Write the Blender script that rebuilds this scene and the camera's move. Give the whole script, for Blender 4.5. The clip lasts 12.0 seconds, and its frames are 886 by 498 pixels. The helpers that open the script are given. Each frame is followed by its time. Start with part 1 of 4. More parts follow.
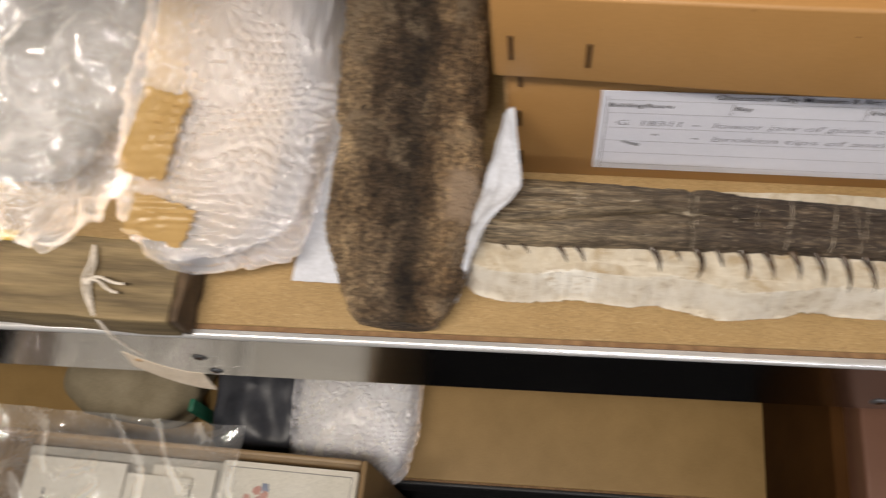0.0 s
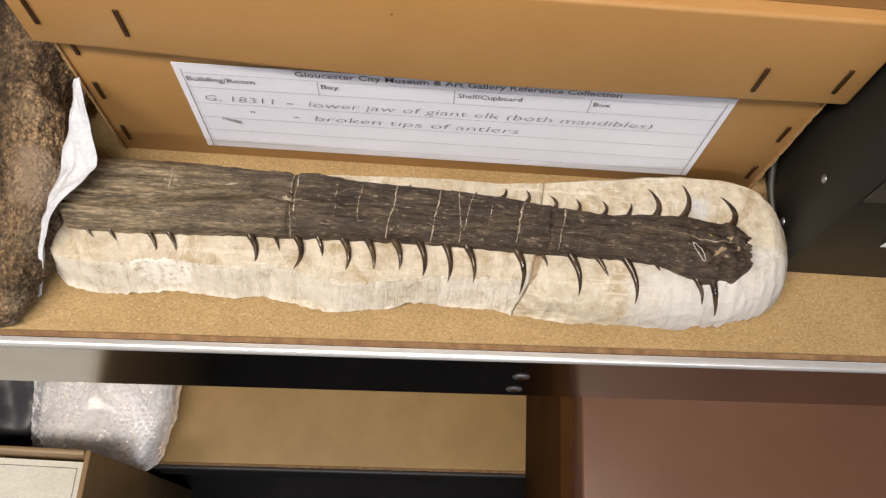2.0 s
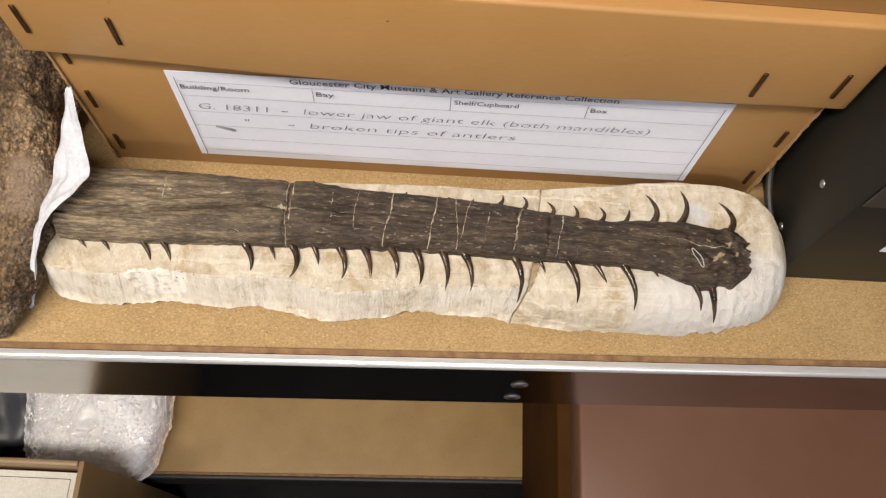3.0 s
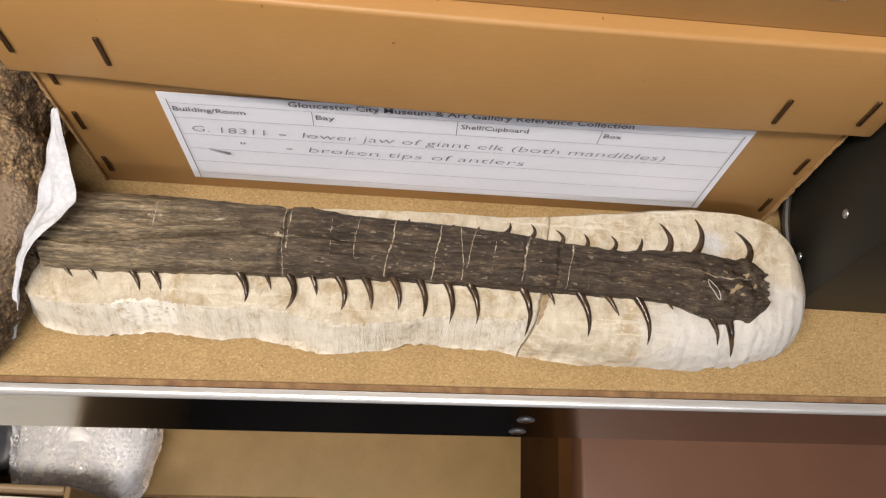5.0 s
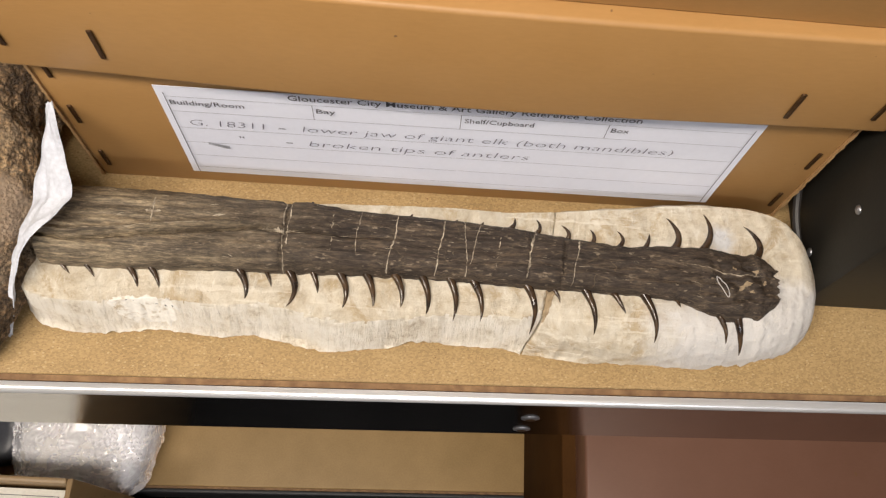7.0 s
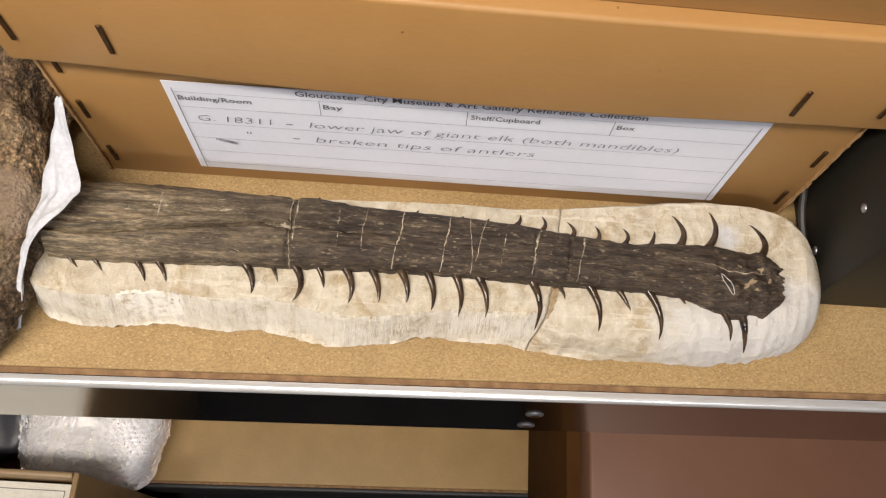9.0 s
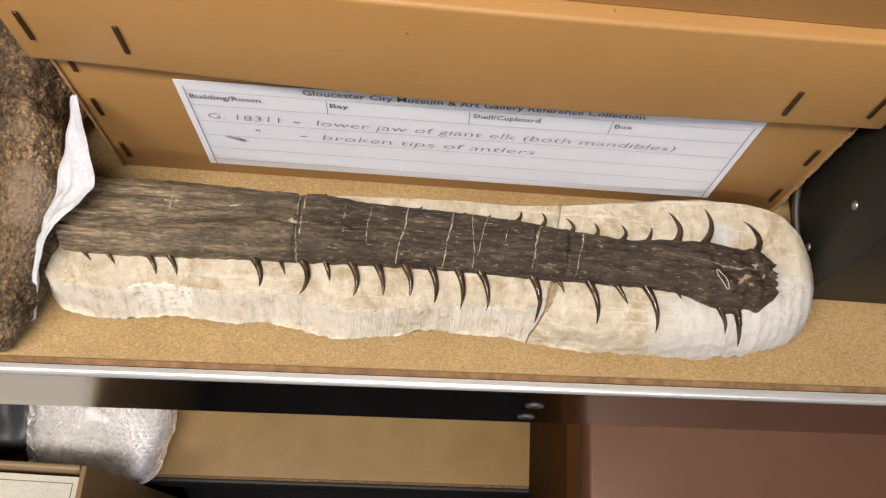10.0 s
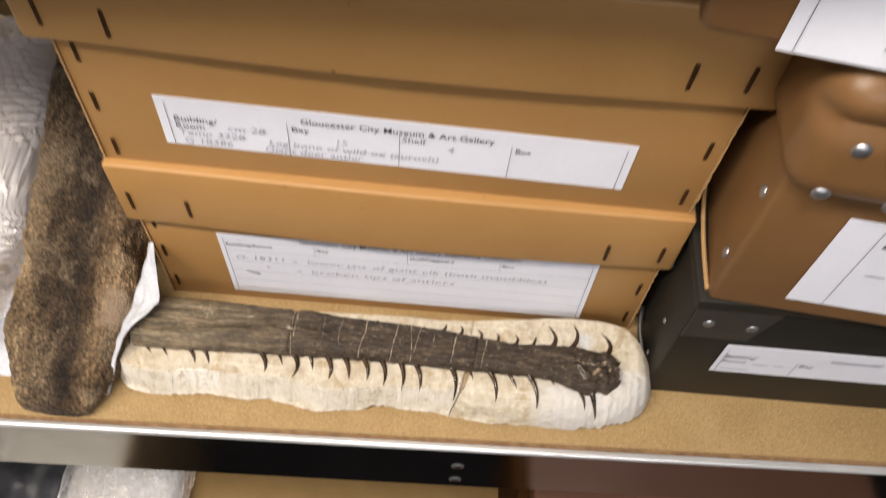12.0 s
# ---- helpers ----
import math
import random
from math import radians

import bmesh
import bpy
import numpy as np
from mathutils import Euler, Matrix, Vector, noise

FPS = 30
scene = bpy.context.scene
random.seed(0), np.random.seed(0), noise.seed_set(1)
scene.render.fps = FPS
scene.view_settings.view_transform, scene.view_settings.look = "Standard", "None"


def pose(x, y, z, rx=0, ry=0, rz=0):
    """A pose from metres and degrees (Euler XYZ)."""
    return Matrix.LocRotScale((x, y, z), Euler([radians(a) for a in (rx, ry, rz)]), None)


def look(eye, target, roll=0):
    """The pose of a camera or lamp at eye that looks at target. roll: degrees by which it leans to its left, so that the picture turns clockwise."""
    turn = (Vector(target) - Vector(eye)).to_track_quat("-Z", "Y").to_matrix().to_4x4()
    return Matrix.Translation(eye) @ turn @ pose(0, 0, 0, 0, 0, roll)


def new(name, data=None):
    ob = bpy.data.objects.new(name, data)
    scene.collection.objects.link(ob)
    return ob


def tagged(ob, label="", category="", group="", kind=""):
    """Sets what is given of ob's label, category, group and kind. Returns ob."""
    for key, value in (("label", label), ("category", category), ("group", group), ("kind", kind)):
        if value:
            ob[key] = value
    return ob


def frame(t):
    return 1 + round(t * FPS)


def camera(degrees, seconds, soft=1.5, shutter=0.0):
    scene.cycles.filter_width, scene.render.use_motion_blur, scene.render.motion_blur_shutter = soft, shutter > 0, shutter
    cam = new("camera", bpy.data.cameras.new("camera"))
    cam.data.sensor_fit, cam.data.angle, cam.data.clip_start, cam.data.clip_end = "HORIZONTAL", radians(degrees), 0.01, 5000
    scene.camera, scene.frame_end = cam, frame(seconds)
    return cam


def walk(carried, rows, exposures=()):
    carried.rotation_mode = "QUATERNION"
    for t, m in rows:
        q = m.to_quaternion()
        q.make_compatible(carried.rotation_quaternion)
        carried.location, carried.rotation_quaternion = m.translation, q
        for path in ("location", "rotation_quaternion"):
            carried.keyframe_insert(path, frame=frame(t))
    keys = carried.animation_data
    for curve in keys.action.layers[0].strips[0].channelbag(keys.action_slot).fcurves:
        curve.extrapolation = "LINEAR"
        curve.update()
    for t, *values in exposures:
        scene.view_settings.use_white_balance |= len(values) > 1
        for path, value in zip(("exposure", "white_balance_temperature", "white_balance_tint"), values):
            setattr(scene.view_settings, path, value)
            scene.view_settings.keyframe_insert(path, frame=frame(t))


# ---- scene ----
cam = camera(56.3, 12.0, 1.25, 0.5)
PATH = [
    (0, (-0.022, -0.281, 0.507), (-0.288, 0.508, -1.312), -13.7),
    (0.3, (0.019, -0.280, 0.499), (-0.167, 0.525, -1.325), -8.4),
    (0.5, (0.042, -0.269, 0.494), (-0.088, 0.508, -1.344), -5.0),
    (1, (0.093, -0.254, 0.486), (0.048, 0.503, -1.365), 0.8),
    (1.5, (0.125, -0.244, 0.477), (0.131, 0.501, -1.379), 4.3),
    (2, (0.138, -0.241, 0.472), (0.179, 0.493, -1.388), 6.5),
    (2.5, (0.14, -0.24, 0.473), (0.193, 0.495, -1.386), 7.0),
    (3, (0.136, -0.238, 0.469), (0.192, 0.507, -1.386), 7.1),
    (5, (0.13, -0.221, 0.452), (0.2, 0.552, -1.391), 8.2),
    (5.5, (0.131, -0.218, 0.451), (0.201, 0.551, -1.394), 8.3),
    (6, (0.132, -0.215, 0.447), (0.2, 0.548, -1.4), 8.3),
    (6.5, (0.131, -0.213, 0.446), (0.198, 0.539, -1.406), 8.2),
    (7, (0.13, -0.213, 0.446), (0.194, 0.53, -1.41), 8.0),
    (9, (0.13, -0.215, 0.447), (0.181, 0.525, -1.411), 7.4),
    (9.5, (0.131, -0.215, 0.448), (0.178, 0.524, -1.409), 7.2),
    (10, (0.13, -0.222, 0.458), (0.174, 0.516, -1.4), 7.1),
    (10.5, (0.134, -0.239, 0.484), (0.172, 0.51, -1.37), 6.7),
    (11, (0.141, -0.27, 0.534), (0.165, 0.553, -1.289), 5.7),
    (11.2, (0.145, -0.284, 0.553), (0.168, 0.567, -1.257), 5.7),
    (11.5, (0.158, -0.304, 0.583), (0.179, 0.605, -1.199), 5.8),
    (11.8, (0.173, -0.325, 0.619), (0.178, 0.670, -1.117), 5.1),
    (12, (0.175, -0.337, 0.645), (0.176, 0.723, -1.051), 4.8),
]
walk(cam, [(t, look(eye, target, roll)) for t, eye, target, roll in PATH], [(0, -0.46), (0.7, -0.3), (1.6, -0.06), (3, -0.02), (5, -0.08), (9.5, -0.06), (10.5, -0.02), (12, -0.02)])

# ---- world and lamps ----
world = bpy.data.worlds.new("world")
scene.world = world
world.use_nodes = True
world.node_tree.nodes["Background"].inputs[0].default_value = (0.9, 0.95, 1.0, 1)
world.node_tree.nodes["Background"].inputs[1].default_value = 0.02


def lamp(name, eye, target, size, size_y, watts, colour):
    data = bpy.data.lights.new(name, "AREA")
    data.shape, data.size, data.size_y, data.energy, data.color = "RECTANGLE", size, size_y, watts, colour
    ob = new(name, data)
    ob.matrix_world = look(eye, target)
    return ob


LAMP_NEAR = (-0.36, -0.53, 1.28)
# unseen far lamp, added as cool fill for the box fronts
FILL_FAR = (0.55, -2.00, 1.28)
lamp("unseen_strip_lamp", LAMP_NEAR, (-0.36, -0.34, 0), 1.2, 0.16, 33.5, (1.0, 0.895, 0.780))
lamp("unseen_strip_lamp", FILL_FAR, (0.2, -0.9, 0), 1.2, 0.14, 19.0, (0.93, 0.93, 1.0))

# ---- materials ----


def nodes_of(name):
    m = bpy.data.materials.new(name)
    m.use_nodes = True
    nt = m.node_tree
    return m, nt, nt.nodes["Principled BSDF"]


def ramp(nt, src, stops):
    r = nt.nodes.new("ShaderNodeValToRGB")
    while len(r.color_ramp.elements) < len(stops):
        r.color_ramp.elements.new(0.5)
    for e, (p, c) in zip(r.color_ramp.elements, stops):
        e.position, e.color = p, (*c, 1)
    nt.links.new(src, r.inputs[0])
    return r.outputs[0]


def coords(nt, scale=(1, 1, 1)):
    tc = nt.nodes.new("ShaderNodeTexCoord")
    mp = nt.nodes.new("ShaderNodeMapping")
    mp.inputs["Scale"].default_value = scale
    nt.links.new(tc.outputs["Object"], mp.inputs[0])
    return mp.outputs[0]


def noise_tex(nt, vec, scale, detail=5, rough=0.6, distort=0.0):
    n = nt.nodes.new("ShaderNodeTexNoise")
    n.inputs["Scale"].default_value, n.inputs["Detail"].default_value = scale, detail
    n.inputs["Roughness"].default_value, n.inputs["Distortion"].default_value = rough, distort
    nt.links.new(vec, n.inputs["Vector"])
    return n.outputs["Fac"]


def voronoi(nt, vec, scale, feature="F1", out="Distance"):
    v = nt.nodes.new("ShaderNodeTexVoronoi")
    v.feature = feature
    v.inputs["Scale"].default_value = scale
    nt.links.new(vec, v.inputs["Vector"])
    return v.outputs[out]


def mix(nt, fac, a, b, how="MIX"):
    m = nt.nodes.new("ShaderNodeMix")
    m.data_type, m.blend_type = "RGBA", how
    for key, val in ((0, fac), (6, a), (7, b)):
        if isinstance(val, (int, float)):
            m.inputs[key].default_value = val
        elif isinstance(val, tuple):
            m.inputs[key].default_value = (*val, 1)
        else:
            nt.links.new(val, m.inputs[key])
    return m.outputs[2]


def bump(nt, bsdf, height, strength, dist):
    b = nt.nodes.new("ShaderNodeBump")
    b.inputs["Strength"].default_value, b.inputs["Distance"].default_value = strength, dist
    nt.links.new(height, b.inputs["Height"])
    nt.links.new(b.outputs[0], bsdf.inputs["Normal"])


def simple(name, dark, light, rough=0.6, metal=0.0, scale=40, stretch=(1, 1, 1), relief=0.2, depth=0.0005, fine=400, low=0.3, high=0.7, spec=0.5, grain=0.82):
    """Two-scale mottling between a darker and a lighter colour, with fine relief."""
    m, nt, b = nodes_of(name)
    v = coords(nt, stretch)
    big = noise_tex(nt, v, scale, 4)
    small = noise_tex(nt, v, fine, 3)
    col = ramp(nt, big, [(low, dark), (high, light)])
    g = ramp(nt, small, [(0.3, (grain,) * 3), (0.7, (1, 1, 1))])
    nt.links.new(mix(nt, 1.0, col, g, "MULTIPLY"), b.inputs["Base Color"])
    b.inputs["Roughness"].default_value, b.inputs["Metallic"].default_value = rough, metal
    b.inputs["Specular IOR Level"].default_value = spec
    bump(nt, b, small, relief, depth)
    return m


def chipboard_material():
    m, nt, b = nodes_of("chipboard")
    v = coords(nt)
    v2 = coords(nt, (1.0, 1.6, 1.0))
    base = ramp(nt, noise_tex(nt, v, 14, 4), [(0.3, (0.32, 0.216, 0.098)), (0.7, (0.39, 0.275, 0.135))])
    grain = ramp(nt, voronoi(nt, v2, 850, out="Color"), [(0.2, (0.80, 0.78, 0.74)), (0.8, (1.10, 1.08, 1.05))])
    c = mix(nt, 1.0, base, grain, "MULTIPLY")
    flake = ramp(nt, voronoi(nt, v2, 240), [(0.13, (0.8, 0.8, 0.8)), (0.22, (0, 0, 0))])
    c = mix(nt, flake, c, (0.46, 0.34, 0.18))
    speck = ramp(nt, noise_tex(nt, v, 480, 3), [(0.29, (1, 1, 1)), (0.35, (0, 0, 0))])
    c = mix(nt, speck, c, (0.20, 0.11, 0.045))
    nt.links.new(c, b.inputs["Base Color"])
    b.inputs["Roughness"].default_value = 0.55
    b.inputs["Specular IOR Level"].default_value = 0.35
    bump(nt, b, noise_tex(nt, v, 500, 3), 0.15, 0.0004)
    return m


def kraft_material(name, dark, light):
    m, nt, b = nodes_of(name)
    v = coords(nt)
    base = ramp(nt, noise_tex(nt, v, 9, 5), [(0.3, dark), (0.7, light)])
    fibre = ramp(nt, noise_tex(nt, coords(nt, (0.3, 1, 1)), 600, 3), [(0.3, (0.96, 0.955, 0.95)), (0.7, (1.02, 1.02, 1.02))])
    c = mix(nt, 1.0, base, fibre, "MULTIPLY")
    speck = ramp(nt, noise_tex(nt, v, 130, 1), [(0.195, (1, 1, 1)), (0.215, (0, 0, 0))])
    c = mix(nt, speck, c, (0.16, 0.085, 0.035))
    nt.links.new(c, b.inputs["Base Color"])
    b.inputs["Roughness"].default_value = 0.42
    b.inputs["Specular IOR Level"].default_value = 0.4
    bump(nt, b, noise_tex(nt, v, 22, 2), 0.06, 0.0015)
    return m


def steel_material():
    m, nt, b = nodes_of("painted_steel")
    v = coords(nt)
    c = ramp(nt, noise_tex(nt, v, 14, 3), [(0.3, (0.26, 0.25, 0.25)), (0.7, (0.30, 0.29, 0.29))])
    nt.links.new(c, b.inputs["Base Color"])
    b.inputs["Metallic"].default_value = 1.0
    r = ramp(nt, noise_tex(nt, v, 90, 4), [(0.3, (0.13, 0.13, 0.13)), (0.7, (0.18, 0.18, 0.18))])
    nt.links.new(r, b.inputs["Roughness"])
    return m


def jaw_material():
    m, nt, b = nodes_of("fossil_bone")
    long = coords(nt, (0.20, 1, 1))
    v = coords(nt)
    c = ramp(nt, noise_tex(nt, long, 260, 9, 0.8, 0.5), [(0.34, (0.016, 0.0118, 0.0096)), (0.50, (0.044, 0.0335, 0.0262)), (0.66, (0.110, 0.085, 0.061))])
    c = mix(nt, 1.0, c, ramp(nt, noise_tex(nt, v, 70, 5), [(0.3, (0.75, 0.73, 0.72)), (0.7, (1.25, 1.2, 1.12))]), "MULTIPLY")
    thread = ramp(nt, noise_tex(nt, coords(nt, (0.22, 1, 1)), 800, 6, 0.75, 0.3), [(0.38, (0.62, 0.61, 0.60)), (0.50, (1.0, 1.0, 1.0)), (0.62, (1.55, 1.50, 1.42))])
    # the broken end is paler and browner
    sep = nt.nodes.new("ShaderNodeSeparateXYZ")
    tc = nt.nodes.new("ShaderNodeTexCoord")
    nt.links.new(tc.outputs["Object"], sep.inputs[0])
    end = nt.nodes.new("ShaderNodeMapRange")
    end.inputs["From Min"].default_value, end.inputs["From Max"].default_value = 0.09, -0.06
    end.inputs["To Min"].default_value, end.inputs["To Max"].default_value = 0.0, 0.85
    nt.links.new(sep.outputs[0], end.inputs[0])
    pale = ramp(nt, noise_tex(nt, coords(nt, (0.12, 1, 1)), 190, 9, 0.8, 0.15), [(0.34, (0.026, 0.021, 0.017)), (0.49, (0.165, 0.132, 0.090)), (0.60, (0.40, 0.320, 0.210))])
    c = mix(nt, end.outputs[0], c, pale)
    c = mix(nt, 1.0, c, thread, "MULTIPLY")
    spots = ramp(nt, noise_tex(nt, coords(nt, (0.35, 1, 1)), 520, 5), [(0.61, (0, 0, 0)), (0.66, (0.8, 0.8, 0.8))])
    c = mix(nt, spots, c, (0.22, 0.175, 0.125))
    web = ramp(nt, voronoi(nt, coords(nt, (0.45, 1, 1)), 120, "DISTANCE_TO_EDGE"), [(0.0, (1, 1, 1)), (0.016, (0, 0, 0))])
    some = ramp(nt, noise_tex(nt, v, 60, 4), [(0.46, (0, 0, 0)), (0.62, (0.30, 0.30, 0.30))])
    c = mix(nt, mix(nt, 1.0, web, some, "MULTIPLY"), c, (0.26, 0.19, 0.115))
    nt.links.new(c, b.inputs["Base Color"])
    r = ramp(nt, noise_tex(nt, long, 200, 3), [(0.3, (0.50, 0.50, 0.50)), (0.7, (0.75, 0.75, 0.75))])
    nt.links.new(r, b.inputs["Roughness"])
    b.inputs["Specular IOR Level"].default_value = 0.3
    bump(nt, b, noise_tex(nt, coords(nt, (0.3, 1, 1)), 420, 7, 0.75), 0.7, 0.0013)
    return m


def blot(nt, vec, centre, stretch, inner, outer, wander, scale):
    """A stain of its own ragged shape: 1 inside, 0 outside."""
    near = nt.nodes.new("ShaderNodeVectorMath")
    near.operation = "SUBTRACT"
    near.inputs[1].default_value = centre
    nt.links.new(vec, near.inputs[0])
    sized = nt.nodes.new("ShaderNodeVectorMath")
    sized.operation = "MULTIPLY"
    sized.inputs[1].default_value = stretch
    nt.links.new(near.outputs[0], sized.inputs[0])
    far = nt.nodes.new("ShaderNodeVectorMath")
    far.operation = "LENGTH"
    nt.links.new(sized.outputs[0], far.inputs[0])
    add = nt.nodes.new("ShaderNodeMath")
    add.operation = "MULTIPLY_ADD"
    add.inputs[1].default_value = wander
    nt.links.new(noise_tex(nt, vec, scale, 6, 0.65), add.inputs[0])
    nt.links.new(far.outputs["Value"], add.inputs[2])
    rng = nt.nodes.new("ShaderNodeMapRange")
    rng.inputs["From Min"].default_value, rng.inputs["From Max"].default_value = inner, outer
    rng.inputs["To Min"].default_value, rng.inputs["To Max"].default_value = 1.0, 0.0
    nt.links.new(add.outputs[0], rng.inputs[0])
    return rng.outputs[0]


def matrix_material():
    m, nt, b = nodes_of("pale_matrix")
    v = coords(nt)
    c = ramp(nt, noise_tex(nt, v, 60, 10, 0.78, 0.3), [(0.35, (0.42, 0.335, 0.225)), (0.45, (0.56, 0.490, 0.375)), (0.58, (0.66, 0.605, 0.50))])
    chip = ramp(nt, voronoi(nt, coords(nt, (1, 0.6, 1)), 190, out="Color"), [(0.2, (0.95, 0.945, 0.94)), (0.8, (1.04, 1.04, 1.04))])
    c = mix(nt, 1.0, c, chip, "MULTIPLY")
    stain = ramp(nt, noise_tex(nt, v, 42, 9, 0.72, 0.6), [(0.52, (0, 0, 0)), (0.60, (0.75, 0.75, 0.75))])
    c = mix(nt, stain, c, (0.42, 0.315, 0.18))
    lines = ramp(nt, noise_tex(nt, coords(nt, (0.07, 1, 1)), 240, 5, 0.6, 0.8), [(0.58, (0, 0, 0)), (0.64, (0.6, 0.6, 0.6))])
    c = mix(nt, lines, c, (0.74, 0.69, 0.59))
    # fresh white plaster round the broken end of the jaw
    fresh = ramp(nt, blot(nt, v, (0.318, -0.084, 0.03), (0.50, 0.95, 0), 0.036, 0.048, 0.026, 55), [(0.0, (0, 0, 0)), (1.0, (0.75, 0.75, 0.75))])
    c = mix(nt, fresh, c, (0.64, 0.635, 0.64))
    smear = ramp(nt, blot(nt, v, (0.2985, -0.031, 0.03), (1, 1, 0), 0.012, 0.018, 0.016, 90), [(0.0, (0, 0, 0)), (1.0, (0.8, 0.8, 0.8))])
    c = mix(nt, smear, c, (0.60, 0.62, 0.66))
    # scraped streaks and dark grains
    scrape = ramp(nt, noise_tex(nt, coords(nt, (0.7, 0.22, 1)), 520, 4, 0.7, 0.4), [(0.60, (0, 0, 0)), (0.66, (0.55, 0.55, 0.55))])
    c = mix(nt, scrape, c, (0.76, 0.72, 0.64))
    grit = ramp(nt, noise_tex(nt, v, 620, 4, 0.7), [(0.28, (0.7, 0.7, 0.7)), (0.35, (0, 0, 0))])
    c = mix(nt, grit, c, (0.30, 0.225, 0.14))
    nt.links.new(c, b.inputs["Base Color"])
    b.inputs["Roughness"].default_value = 0.62
    h = mix(nt, 0.5, noise_tex(nt, v, 170, 10, 0.80), voronoi(nt, coords(nt, (1, 0.55, 1)), 120))
    bump(nt, b, h, 1.0, 0.0030)
    return m


def chisel_material():
    m, nt, b = nodes_of("chiselled_matrix")
    v = coords(nt)
    streak = noise_tex(nt, coords(nt, (1, 0.16, 0.16)), 430, 5, 0.65, 0.3)
    c = ramp(nt, noise_tex(nt, v, 70, 10, 0.75), [(0.34, (0.46, 0.38, 0.28)), (0.42, (0.66, 0.60, 0.495)), (0.56, (0.77, 0.725, 0.64))])
    c = mix(nt, 1.0, c, ramp(nt, streak, [(0.35, (0.89, 0.875, 0.85)), (0.45, (1.06, 1.06, 1.06))]), "MULTIPLY")
    grit = ramp(nt, noise_tex(nt, v, 560, 4, 0.7), [(0.27, (0.7, 0.7, 0.7)), (0.34, (0, 0, 0))])
    c = mix(nt, grit, c, (0.30, 0.235, 0.16))
    nt.links.new(c, b.inputs["Base Color"])
    b.inputs["Roughness"].default_value = 0.75
    bump(nt, b, mix(nt, 0.5, streak, noise_tex(nt, v, 180, 9, 0.78)), 1.0, 0.0034)
    return m


def long_bone_material():
    m, nt, b = nodes_of("weathered_bone")
    v = coords(nt)
    lng = coords(nt, (1, 0.45, 0.6))
    c = ramp(nt, noise_tex(nt, lng, 32, 8, 0.72, 0.5), [(0.32, (0.030, 0.021, 0.014)), (0.44, (0.098, 0.070, 0.045)), (0.55, (0.21, 0.162, 0.112)), (0.68, (0.42, 0.340, 0.240))])
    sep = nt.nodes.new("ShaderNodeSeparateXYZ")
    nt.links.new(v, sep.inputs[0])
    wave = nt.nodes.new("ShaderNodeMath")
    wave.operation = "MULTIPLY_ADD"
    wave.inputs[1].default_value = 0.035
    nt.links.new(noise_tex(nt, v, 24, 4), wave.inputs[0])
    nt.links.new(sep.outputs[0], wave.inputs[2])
    # darker along the furrow, paler to either side
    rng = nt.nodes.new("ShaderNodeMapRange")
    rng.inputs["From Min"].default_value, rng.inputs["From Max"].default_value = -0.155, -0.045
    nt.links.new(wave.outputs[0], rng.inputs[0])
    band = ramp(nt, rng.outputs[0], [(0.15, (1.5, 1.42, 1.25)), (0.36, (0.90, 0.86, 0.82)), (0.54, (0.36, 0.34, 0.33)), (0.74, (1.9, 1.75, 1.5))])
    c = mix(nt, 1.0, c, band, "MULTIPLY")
    pit = ramp(nt, noise_tex(nt, v, 300, 7, 0.8), [(0.37, (0.26, 0.23, 0.20)), (0.48, (0.98, 0.96, 0.95)), (0.59, (2.0, 1.9, 1.72))])
    crust = ramp(nt, voronoi(nt, v, 480), [(0.10, (1.22, 1.2, 1.16)), (0.42, (0.95, 0.95, 0.95)), (0.66, (0.66, 0.64, 0.62))])
    pit = mix(nt, 1.0, pit, crust, "MULTIPLY")
    c = mix(nt, 1.0, c, pit, "MULTIPLY")
    # a smooth pinkish facet worn on the flank near the broken end
    spot = nt.nodes.new("ShaderNodeVectorMath")
    spot.operation = "DISTANCE"
    spot.inputs[1].default_value = (-0.077, -0.052, 0.062)
    nt.links.new(v, spot.inputs[0])
    edge = nt.nodes.new("ShaderNodeMath")
    edge.operation = "MULTIPLY_ADD"
    edge.inputs[1].default_value = 0.030
    nt.links.new(noise_tex(nt, v, 60, 5), edge.inputs[0])
    nt.links.new(spot.outputs["Value"], edge.inputs[2])
    facet = ramp(nt, edge.outputs[0], [(0.028, (1, 1, 1)), (0.036, (0, 0, 0))])
    c = mix(nt, mix(nt, 0.8, (0, 0, 0), facet), c, (0.52, 0.385, 0.27))
    rub = ramp(nt, noise_tex(nt, v, 26, 4, 0.6, 0.3), [(0.53, (0, 0, 0)), (0.64, (1, 1, 1))])
    c = mix(nt, mix(nt, 0.75, (0, 0, 0), mix(nt, 1.0, rub, pit, "MULTIPLY")), c, (0.34, 0.255, 0.165))
    nt.links.new(c, b.inputs["Base Color"])
    b.inputs["Roughness"].default_value = 0.7
    bump(nt, b, mix(nt, 0.45, noise_tex(nt, v, 330, 6, 0.8), voronoi(nt, v, 480)), 1.0, 0.009)
    return m


